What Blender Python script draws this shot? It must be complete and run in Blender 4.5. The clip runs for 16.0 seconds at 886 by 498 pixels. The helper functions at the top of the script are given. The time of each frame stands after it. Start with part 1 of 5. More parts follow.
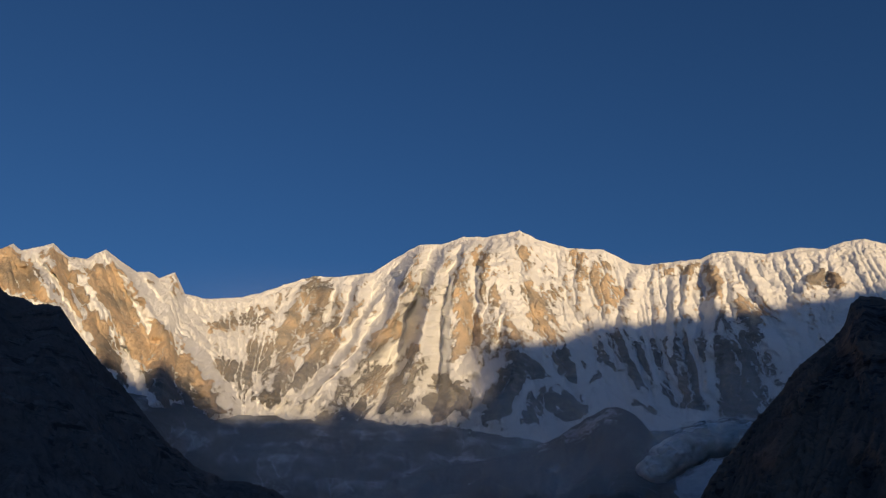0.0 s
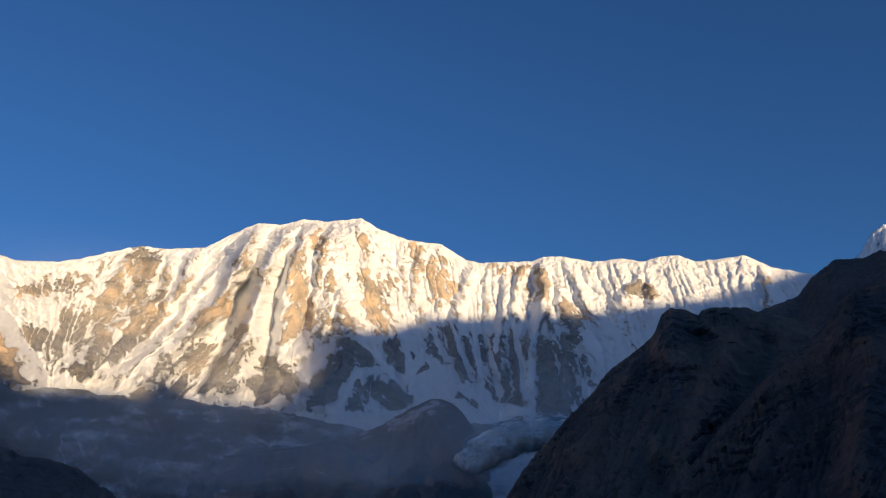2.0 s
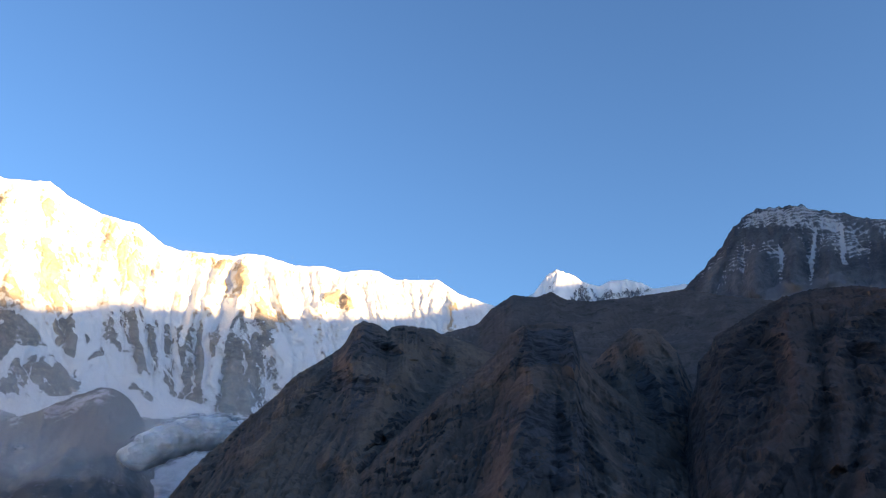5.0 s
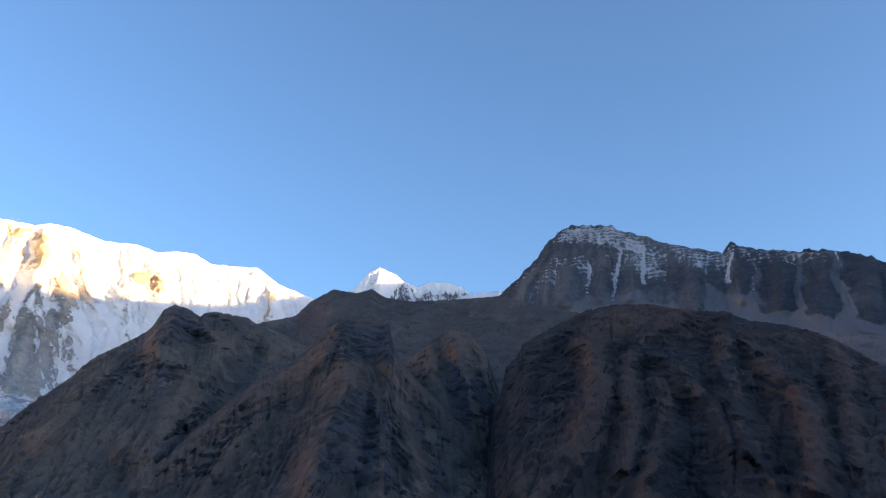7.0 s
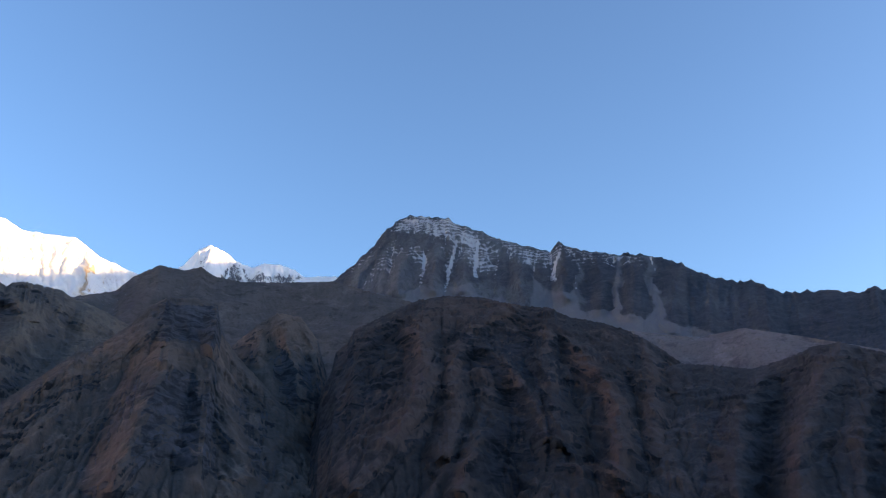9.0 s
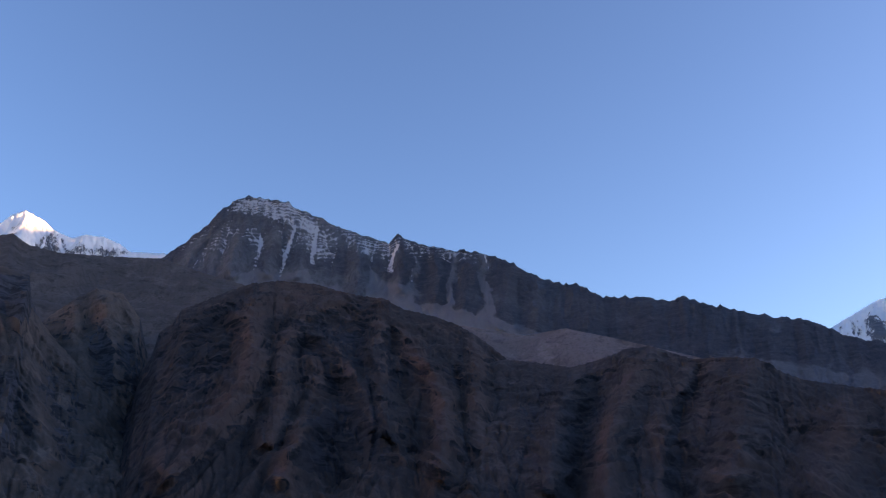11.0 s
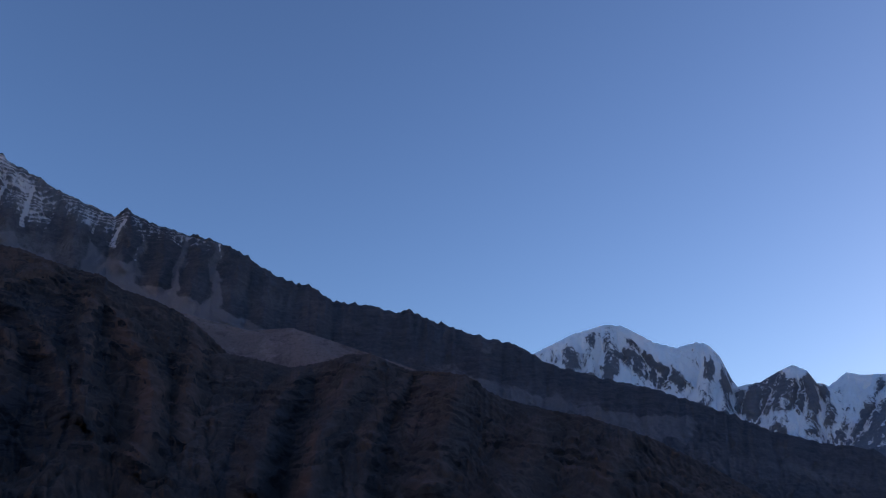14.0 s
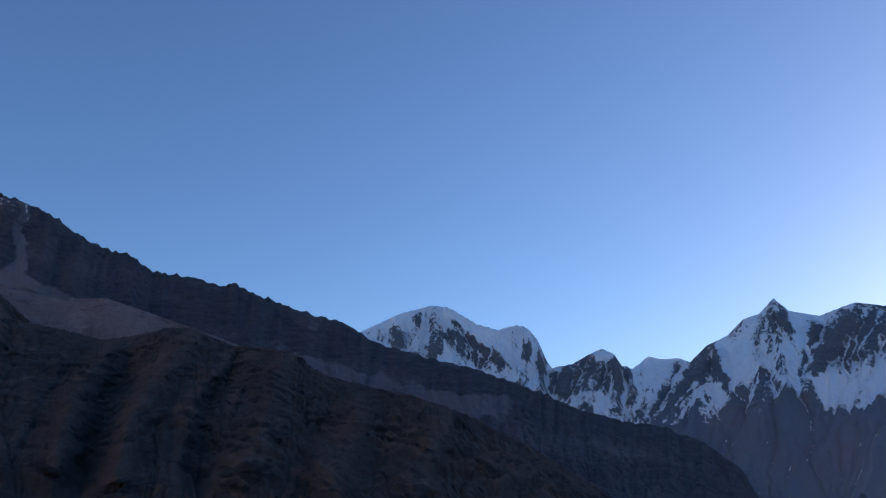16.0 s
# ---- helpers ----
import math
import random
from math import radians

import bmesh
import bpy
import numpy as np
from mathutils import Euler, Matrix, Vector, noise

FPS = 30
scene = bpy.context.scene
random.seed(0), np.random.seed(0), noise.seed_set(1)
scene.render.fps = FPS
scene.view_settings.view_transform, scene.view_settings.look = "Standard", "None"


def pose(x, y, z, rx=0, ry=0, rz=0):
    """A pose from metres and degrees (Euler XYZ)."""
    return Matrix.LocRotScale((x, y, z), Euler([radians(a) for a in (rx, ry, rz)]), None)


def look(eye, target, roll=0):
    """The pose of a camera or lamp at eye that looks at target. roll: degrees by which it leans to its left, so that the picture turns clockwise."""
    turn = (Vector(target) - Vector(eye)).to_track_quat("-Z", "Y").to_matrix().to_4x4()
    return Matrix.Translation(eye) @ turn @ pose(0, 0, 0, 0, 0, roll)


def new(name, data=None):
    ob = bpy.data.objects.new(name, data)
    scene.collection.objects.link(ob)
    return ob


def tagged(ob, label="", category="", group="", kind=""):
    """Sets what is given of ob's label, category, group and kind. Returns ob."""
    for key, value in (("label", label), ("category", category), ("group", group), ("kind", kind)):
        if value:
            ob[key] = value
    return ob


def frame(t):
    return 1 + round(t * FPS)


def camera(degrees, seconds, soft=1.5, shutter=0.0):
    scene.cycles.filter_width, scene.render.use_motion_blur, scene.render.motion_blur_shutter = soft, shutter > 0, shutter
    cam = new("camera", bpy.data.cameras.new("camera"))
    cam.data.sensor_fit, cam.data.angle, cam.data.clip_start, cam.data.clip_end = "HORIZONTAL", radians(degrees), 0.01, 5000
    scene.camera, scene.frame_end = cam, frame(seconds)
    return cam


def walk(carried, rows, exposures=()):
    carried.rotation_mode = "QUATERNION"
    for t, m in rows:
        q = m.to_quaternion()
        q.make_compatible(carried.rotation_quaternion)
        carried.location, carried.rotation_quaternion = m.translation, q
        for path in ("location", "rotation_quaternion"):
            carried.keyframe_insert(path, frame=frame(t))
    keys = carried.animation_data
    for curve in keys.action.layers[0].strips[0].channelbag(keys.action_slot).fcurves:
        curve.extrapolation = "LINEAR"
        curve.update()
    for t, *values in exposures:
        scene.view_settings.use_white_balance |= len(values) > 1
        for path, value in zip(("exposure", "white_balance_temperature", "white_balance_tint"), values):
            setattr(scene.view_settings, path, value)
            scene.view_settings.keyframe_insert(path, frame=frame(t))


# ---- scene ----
cam = camera(56.83, 16.0, soft=1.1)

# Camera: stands at one spot on the camp's ground and pans to its right.
# Rows: seconds, then pose()'s three angles.
EYE = (0, 0, 1.6)
PATH = [
    (0.0, 112.800, 0.300, 0.126),
    (0.5, 112.313, -0.088, -3.364),
    (1.0, 112.093, 0.192, -7.249),
    (1.5, 112.028, 0.092, -9.658),
    (2.0, 111.928, -0.089, -12.127),
    (2.5, 111.903, -0.257, -16.196),
    (3.0, 111.990, -0.125, -20.967),
    (3.5, 112.207, -0.123, -24.548),
    (4.0, 112.476, -0.341, -27.896),
    (6.5, 111.916, -0.475, -43.858),
    (7.0, 112.139, -0.472, -47.452),
    (7.5, 112.046, -0.389, -51.201),
    (8.0, 111.832, 0.011, -53.935),
    (8.5, 111.575, 0.207, -56.699),
    (11.0, 110.417, 0.579, -71.286),
    (11.5, 110.675, 0.491, -75.343),
    (12.0, 110.711, 0.283, -78.824),
    (12.5, 110.584, 0.104, -81.881),
    (13.0, 110.418, -0.100, -85.069),
    (13.5, 110.315, -0.340, -88.065),
    (14.0, 110.516, -0.672, -91.145),
    (14.5, 110.311, -0.569, -94.611),
    (15.0, 109.848, -0.032, -97.431),
    (15.5, 109.353, 0.310, -100.586),
    (16.0, 109.007, 0.628, -103.161),
]
# seconds, stops, kelvin, tint: the clip's camera brightens as it turns to the shaded side
EXPOSURES = [(0, 0.76, 6000, 17), (1.5, 1.2, 5750, 17), (3.5, 2.13, 6500, 17), (4.2, 2.58, 7000, 17), (6.5, 3.9, 8500, 20), (7, 3.55, 8500, 19), (8, 3.65, 8700, 18), (11, 3.35, 8500, 33), (12.5, 3.0, 8050, 34), (13.5, 2.75, 7850, 32), (14.4, 2.46, 7500, 30), (15, 2.68, 7500, 28), (16, 2.66, 7300, 25)]
walk(cam, [(t, pose(*EYE, rx, ry, rz)) for t, rx, ry, rz in PATH], EXPOSURES)

# ---- light: a low morning sun, far behind the camp's right, and the clear sky ----
SUN_BEARING, SUN_HEIGHT = 156.0, 4.0

world = bpy.data.worlds.new("sky")
scene.world = world
world.use_nodes = True
wn = world.node_tree
sky = wn.nodes.new("ShaderNodeTexSky")
sky.sky_type = "NISHITA"
sky.sun_disc = False
sky.sun_elevation = radians(SUN_HEIGHT)
sky.sun_rotation = radians(SUN_BEARING)
sky.altitude = 2000
sky.air_density, sky.dust_density, sky.ozone_density = 1.0, 3.6, 3.5
wn.nodes["Background"].inputs["Strength"].default_value = 0.064
wn.links.new(sky.outputs[0], wn.nodes["Background"].inputs["Color"])

sun = new("sun", bpy.data.lights.new("sun", "SUN"))
sun.data.energy, sun.data.angle, sun.data.color = 2.5, radians(0.53), (1.0, 0.71, 0.335)
sb, sh = radians(SUN_BEARING), radians(SUN_HEIGHT)
SUN_WAY = Vector((math.sin(sb) * math.cos(sh), math.cos(sb) * math.cos(sh), math.sin(sh)))
sun.matrix_world = look(SUN_WAY * 100, (0, 0, 0))


# ---- numbers: noise and tables ----
def lattice(ix, iy, seed):
    h = (ix.astype(np.int64) * 374761393 + iy.astype(np.int64) * 668265263 + seed * 1274126177) & 0xFFFFFFFF
    h = ((h ^ (h >> 13)) * 1274126177) & 0xFFFFFFFF
    return ((h ^ (h >> 16)) & 0xFFFFFF) / float(0x1000000) * 2 * np.pi


def gnoise(x, y, seed=0):
    """Gradient noise on arrays, about -1 to 1."""
    ix, iy = np.floor(x), np.floor(y)
    fx, fy = x - ix, y - iy
    u, v = fx ** 3 * (fx * (fx * 6 - 15) + 10), fy ** 3 * (fy * (fy * 6 - 15) + 10)

    def corner(dx, dy):
        a = lattice(ix + dx, iy + dy, seed)
        return np.cos(a) * (fx - dx) + np.sin(a) * (fy - dy)

    low = corner(0, 0) * (1 - u) + corner(1, 0) * u
    high = corner(0, 1) * (1 - u) + corner(1, 1) * u
    return (low * (1 - v) + high * v) * 1.5


def fbm(x, y, octaves=5, seed=0, gain=0.5):
    total, size = 0, 1.0
    for k in range(octaves):
        total = total + size * gnoise(x * 2 ** k, y * 2 ** k, seed + 17 * k)
        size *= gain
    return total


def ridged(x, y, octaves=5, seed=0, gain=0.5):
    """Sharp crests at 1, rounded hollows towards 0."""
    total, size, weight, full = 0, 1.0, 1.0, 0
    for k in range(octaves):
        n = (1 - np.abs(gnoise(x * 2 ** k, y * 2 ** k, seed + 31 * k))) ** 2
        total = total + n * size * weight
        full += size
        weight = np.clip(n * 1.6, 0, 1)
        size *= gain
    return total / full


def step(a, b, x):
    t = np.clip((x - a) / (b - a), 0, 1)
    return t * t * (3 - 2 * t)


def table(rows, x, column=1):
    rows = np.array(rows, float)
    return np.interp(x, rows[:, 0], rows[:, column])


def blur(values, cells):
    if cells < 1:
        return values
    k = np.exp(-0.5 * (np.arange(-3 * cells, 3 * cells + 1) / cells) ** 2)
    padded = np.pad(values, 3 * cells, mode="edge")
    return np.convolve(padded, k / k.sum(), mode="valid")


# ---- materials ----
class Nodes:
    """A short hand for one node material."""

    def __init__(self, name):
        self.material = bpy.data.materials.new(name)
        self.material.use_nodes = True
        self.tree = self.material.node_tree
        self.bsdf = self.tree.nodes["Principled BSDF"]
        self.place = self.tree.nodes.new("ShaderNodeNewGeometry").outputs["Position"]

    def put(self, kind, **inputs):
        node = self.tree.nodes.new(kind)
        for key, value in inputs.items():
            self.plug(node.inputs[key.replace("_", " ")], value)
        return node

    def plug(self, socket, value):
        if isinstance(value, bpy.types.NodeSocket):
            self.tree.links.new(value, socket)
        else:
            socket.default_value = value

    def noise(self, metres, detail=5, rough=0.55, stretch=(1, 1, 1), warp=0.0):
        m = self.put("ShaderNodeMapping", Vector=self.place, Scale=[s / metres for s in stretch])
        n = self.put("ShaderNodeTexNoise", Vector=m.outputs[0], Scale=1.0, Detail=detail, Roughness=rough, Distortion=warp)
        return n.outputs["Fac"]

    def math(self, op, a, b=0.0):
        node = self.tree.nodes.new("ShaderNodeMath")
        node.operation = op
        self.plug(node.inputs[0], a)
        self.plug(node.inputs[1], b)
        return node.outputs[0]

    def ramp(self, value, low, high):
        node = self.put("ShaderNodeMapRange", Value=value, From_Min=low, From_Max=high)
        node.interpolation_type = "SMOOTHSTEP"
        return node.outputs[0]

    def mix(self, fac, a, b):
        node = self.tree.nodes.new("ShaderNodeMix")
        node.data_type = "RGBA"
        self.plug(node.inputs[0], fac)
        for socket, value in ((node.inputs[6], a), (node.inputs[7], b)):
            self.plug(socket, value if isinstance(value, bpy.types.NodeSocket) else (*value, 1))
        return node.outputs[2]

    def attribute(self, name):
        node = self.tree.nodes.new("ShaderNodeAttribute")
        node.attribute_name = name
        return node.outputs["Fac"]

    def slope(self):
        n = self.tree.nodes.new("ShaderNodeNewGeometry").outputs["Normal"]
        return self.put("ShaderNodeSeparateXYZ", Vector=n).outputs["Z"]

    def finish(self, color, roughness, height=None, depth=1.0, strength=0.6, gloss=0.3):
        self.plug(self.bsdf.inputs["Base Color"], color)
        self.plug(self.bsdf.inputs["Roughness"], roughness)
        self.bsdf.inputs["Specular IOR Level"].default_value = gloss
        if height is not None:
            bump = self.put("ShaderNodeBump", Height=height, Distance=depth, Strength=strength)
            self.tree.links.new(bump.outputs[0], self.bsdf.inputs["Normal"])
        return self.material


def snow_rock(name, rock_a, rock_b, warm, snow=(0.9, 0.91, 0.93), grain=1.0, scree=(0.2, 0.18, 0.165), patchy=1.7, streaky=0.9, edge=(0.42, 0.62), cracks=0.5):
    """High mountain: snow where the mesh says it lies, over banded rock."""
    n = Nodes(name)
    fine = n.noise(16 * grain, 6, 0.7)
    patch = n.noise(60 * grain, 9, 0.75, (1, 1, 0.6), 0.3)
    streak = n.noise(30 * grain, 6, 0.65, (1, 1, 0.18))
    cover = n.math("ADD", n.attribute("snow"), n.math("MULTIPLY", n.math("SUBTRACT", patch, 0.5), patchy))
    cover = n.math("ADD", cover, n.math("MULTIPLY", n.math("SUBTRACT", streak, 0.5), streaky))
    cover = n.math("ADD", cover, n.math("MULTIPLY", n.math("SUBTRACT", fine, 0.5), patchy * 0.6))
    lies = n.ramp(cover, *edge)
    bands = n.noise(38 * grain, 5, 0.6, (0.25, 0.25, 1.6), 0.4)
    rock = n.mix(n.ramp(bands, 0.35, 0.65), rock_a, rock_b)
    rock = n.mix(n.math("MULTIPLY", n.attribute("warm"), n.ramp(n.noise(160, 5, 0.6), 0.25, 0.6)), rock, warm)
    rock = n.mix(n.ramp(patch, 0.42, 0.58), rock, n.mix(cracks * 0.8, rock, rock_a))
    rock = n.mix(n.ramp(fine, 0.5, 0.7), rock, n.mix(0.4, rock, warm))
    rock = n.mix(n.ramp(streak, 0.52, 0.68), rock, n.mix(cracks, rock, rock_a))
    loose = n.math("ADD", n.attribute("scree"), n.math("MULTIPLY", n.math("SUBTRACT", fine, 0.5), 0.5))
    rock = n.mix(n.ramp(loose, 0.1, 0.95), rock, scree)
    dusty = n.mix(n.ramp(n.noise(300, 4), 0.4, 0.75), snow, [c * 0.9 for c in snow])
    color = n.mix(lies, rock, dusty)
    height = n.math("ADD", n.math("MULTIPLY", n.math("ADD", fine, patch), n.math("SUBTRACT", 1.5, lies)), n.math("MULTIPLY", streak, 0.9))
    return n.finish(color, n.mix(lies, (0.9,) * 3, (0.6,) * 3), height, 16 * grain, 0.9)


def hill_ground(name, grass, dry, rock, scree):
    """High pasture and crag, dry and brown: grass on ledges, dark rock in bands, scrub in specks; lit ribs and shaded
    gullies come in by colour.
    """
    n = Nodes(name)
    fine = n.noise(7, 5, 0.7)
    mid = n.noise(34, 8, 0.7)
    large = n.noise(150, 7, 0.62)
    bands = n.noise(17, 7, 0.68, (0.35, 0.35, 1.8), 0.5)
    turf = n.math("ADD", n.attribute("dry"), n.math("MULTIPLY", n.math("SUBTRACT", large, 0.5), 1.3))
    turf = n.math("ADD", turf, n.math("MULTIPLY", n.math("SUBTRACT", mid, 0.5), 0.9))
    color = n.mix(n.ramp(turf, 0.25, 0.8), grass, dry)
    color = n.mix(n.ramp(n.noise(60, 7, 0.7, (1, 1, 0.5)), 0.52, 0.7), color, [c * 1.3 for c in dry])
    color = n.mix(n.ramp(mid, 0.5, 0.66), color, [c * 0.7 for c in grass])
    crag = n.mix(n.ramp(bands, 0.4, 0.62), [c * 1.25 for c in rock], [c * 0.42 for c in rock])
    bare = n.math("ADD", n.attribute("bare"), n.math("MULTIPLY", n.math("SUBTRACT", mid, 0.5), 0.8))
    bare = n.math("ADD", bare, n.math("MULTIPLY", n.math("SUBTRACT", bands, 0.5), 0.9))
    color = n.mix(n.ramp(bare, 0.38, 0.62), color, crag)
    loose = n.math("ADD", n.attribute("scree"), n.math("MULTIPLY", n.math("SUBTRACT", mid, 0.5), 0.5))
    color = n.mix(n.ramp(loose, 0.4, 0.65), color, scree)
    color = n.mix(n.ramp(fine, 0.45, 0.75), color, n.mix(0.4, color, (0.02, 0.02, 0.02)))
    height = n.math("ADD", n.math("MULTIPLY", fine, 0.4), n.math("ADD", mid, n.math("MULTIPLY", bands, 0.6)))
    return n.finish(color, 0.95, height, 5, 0.4, 0.15)


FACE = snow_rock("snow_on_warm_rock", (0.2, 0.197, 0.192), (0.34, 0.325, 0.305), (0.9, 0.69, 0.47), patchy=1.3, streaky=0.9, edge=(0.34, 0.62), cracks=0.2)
# Blue haze of the distance is put into the rock and low slopes.
PEAK = snow_rock("snow_on_hazy_rock", (0.115, 0.13, 0.16), (0.2, 0.215, 0.245), (0.23, 0.215, 0.21), grain=0.45, scree=(0.16, 0.185, 0.23), patchy=1.5, streaky=1.4, edge=(0.38, 0.64))
CRAG = snow_rock("dusted_dark_rock", (0.05, 0.058, 0.073), (0.08, 0.088, 0.105), (0.17, 0.175, 0.19), (0.52, 0.53, 0.56), 0.4, (0.2, 0.205, 0.225), patchy=0.8, streaky=1.1, edge=(0.3, 0.8))
BROWN = hill_ground("brown_pasture", (0.112, 0.094, 0.082), (0.168, 0.127, 0.1), (0.08, 0.08, 0.085), (0.15, 0.127, 0.113))
TALUS = hill_ground("talus", (0.17, 0.137, 0.134), (0.2, 0.158, 0.154), (0.165, 0.145, 0.145), (0.22, 0.176, 0.173))
ICE = snow_rock("dirty_ice", (0.21, 0.218, 0.215), (0.26, 0.268, 0.263), (0.24, 0.243, 0.236), (0.68, 0.71, 0.74), 0.6, patchy=0.6, streaky=0.45, edge=(0.15, 1.0))
MORAINE = snow_rock("moraine_gravel", (0.17, 0.173, 0.17), (0.21, 0.209, 0.202), (0.22, 0.21, 0.198), (0.5, 0.51, 0.53), 0.5, patchy=1.5, streaky=1.2, edge=(0.3, 0.75))
SHOULDER = hill_ground("dark_turf", (0.135, 0.12, 0.114), (0.17, 0.142, 0.132), (0.15, 0.146, 0.15), (0.2, 0.18, 0.173))
STONY = hill_ground("stony_turf", (0.085, 0.076, 0.074), (0.115, 0.098, 0.092), (0.07, 0.069, 0.073), (0.11, 0.1, 0.098))
EARTH = hill_ground("earthy_pasture", (0.09, 0.074, 0.065), (0.145, 0.105, 0.085), (0.064, 0.065, 0.072), (0.135, 0.11, 0.096))
RUST = hill_ground("rusty_pasture", (0.05, 0.041, 0.039), (0.092, 0.064, 0.056), (0.034, 0.035, 0.041), (0.088, 0.07, 0.065))
# A darker copy of the hill ground: the low hill's shade is in its colour.
SHADED = hill_ground("shaded_pasture", (0.052, 0.046, 0.046), (0.08, 0.062, 0.058), (0.048, 0.048, 0.053), (0.09, 0.08, 0.078))


# ---- mountains ----
def mesh_thing(name, verts, rows, columns, material, fields, closed=False):
    """One smooth grid mesh, with a float field per vertex for the material."""
    a = (np.arange(rows - 1)[:, None] * columns + np.arange(columns - 1)[None, :]).ravel()
    quads = np.stack([a, a + columns, a + columns + 1, a + 1], 1)
    me = bpy.data.meshes.new(name)
    me.vertices.add(len(verts))
    me.vertices.foreach_set("co", np.ascontiguousarray(verts, np.float32).ravel())
    me.loops.add(quads.size)
    me.loops.foreach_set("vertex_index", quads.ravel().astype(np.int32))
    me.polygons.add(len(quads))
    me.polygons.foreach_set("loop_start", (np.arange(len(quads)) * 4).astype(np.int32))
    me.polygons.foreach_set("loop_total", np.full(len(quads), 4, np.int32))
    me.polygons.foreach_set("use_smooth", np.ones(len(quads), bool))
    for key, values in fields.items():
        me.attributes.new(key, "FLOAT", "POINT").data.foreach_set("value", np.ascontiguousarray(values, np.float32).ravel())
    me.materials.append(material)
    me.update(calc_edges=True)
    return new(name, me)


def along(az, el, course):
    """Distance in degrees from a course of bearings and heights, the side (-1 left, 1 right) and the share of the way."""
    best, side, share = np.full(az.shape, 1e9), np.zeros(az.shape), np.zeros(az.shape)
    count = len(course) - 1
    for k in range(count):
        (a0, e0), (a1, e1) = course[k], course[k + 1]
        dx, dy = a1 - a0, e1 - e0
        t = np.clip(((az - a0) * dx + (el - e0) * dy) / (dx * dx + dy * dy), 0, 1)
        x, y = az - a0 - t * dx, el - e0 - t * dy
        d = np.hypot(x, y)
        near = d < best
        best, side, share = np.where(near, d, best), np.where(near, np.sign(x * -dy + y * dx), side), np.where(near, (k + t) / count, share)
    return best, side, share


def window(az, points, margin):
    """The columns of a face that a course or an outline can reach."""
    row = az[0]
    a = [p[0] for p in points]
    return slice(int(np.searchsorted(row, min(a) - margin)), int(np.searchsorted(row, max(a) + margin)) + 1)


def spine_field(az, el, spines, sharp=True):
    """Sharp spurs, each with a steep and a broad side; where two meet the higher stands, and small spurs ride on the great ones. Metres below 0 are troughs."""
    great, up, down = np.zeros_like(az), np.zeros_like(az), np.zeros_like(az)
    for metres, left, right, course in spines:
        c = window(az, course, 2.5 * max(left, right))
        d, side, share = along(az[:, c], el[:, c], course)
        wide = np.where(side < 0, left, right) * (0.7 + 0.6 * share)
        rib = np.clip(1 - d / wide, 0, 1)
        rib = np.where(rib > 0.75, rib - (rib - 0.75) ** 2 * 0.8, rib) * (0.55 + 0.45 * step(0.0, 0.25, share))
        if not sharp:
            rib = rib * rib * (3 - 2 * rib)
        if metres >= 200:
            great[:, c] += (metres * rib * (1 - 0.75 * share ** 1.5)) ** 5
        elif metres > 0:
            up[:, c] += (metres * rib) ** 3
        else:
            down[:, c] = np.minimum(down[:, c], metres * rib * rib * (3 - 2 * rib))
    return great ** 0.2 + np.cbrt(up) + down


def gully_field(az, el, gullies):
    out = np.zeros_like(az)
    for wide, course in gullies:
        c = window(az, course, 2 * wide)
        d, _, share = along(az[:, c], el[:, c], course)
        out[:, c] = np.maximum(out[:, c], 1 - step(0.35, 1.0, d / (wide * (0.55 + 0.7 * share))))
    return out


def outline_field(az, el, outline, soft):
    """1 inside an outline, 0 outside, with a soft edge in degrees."""
    inside = np.zeros(az.shape, bool)
    best = np.full(az.shape, 1e9)
    for (a0, e0), (a1, e1) in zip(outline, outline[1:] + outline[:1]):
        dx, dy = a1 - a0, e1 - e0
        t = np.clip(((az - a0) * dx + (el - e0) * dy) / (dx * dx + dy * dy), 0, 1)
        best = np.minimum(best, np.hypot(az - a0 - t * dx, el - e0 - t * dy))
        if dy:
            inside ^= ((e0 > el) != (e1 > el)) & (az < a0 + (el - e0) * dx / dy)
    return step(-soft, soft, np.where(inside, best, -best))


def carve(out, drift, mask, cells, rounds, bite, soften, seed):
    """Running water and sliding snow cut gullies down a face: row by row each cell hands its flow to the lowest of the
    three cells under it, and the flow wears the face away. Returns the worn face and the flow."""
    rows, columns = out.shape
    rng = np.random.default_rng(seed)
    index = np.arange(columns)
    flow = np.ones_like(out)
    for k in range(rounds):
        course = out - drift + 0.25 * rng.standard_normal(out.shape)
        carried = np.ones(columns)
        for i in range(1, rows):
            below, here = course[i], course[i - 1]
            left, right = np.roll(below, 1), np.roll(below, -1)
            left[0] = right[-1] = 1e9
            gain = np.stack([(here - left) * 0.75, here - below, (here - right) * 0.75])
            target = np.clip(index + gain.argmax(0) - 1, 0, columns - 1)
            carried = np.bincount(target, weights=carried, minlength=columns) + 1
            flow[i] = carried
        worn = bite * np.minimum(flow / cells, 6.0) ** 0.5 * mask
        out = out - worn + np.mean(worn)
        for _ in range(soften):
            out[:, 1:-1] += 0.16 * (out[:, 2:] + out[:, :-2] - 2 * out[:, 1:-1])
        out[1:-1] += 0.12 * (out[2:] + out[:-2] - 2 * out[1:-1])
    return out, flow


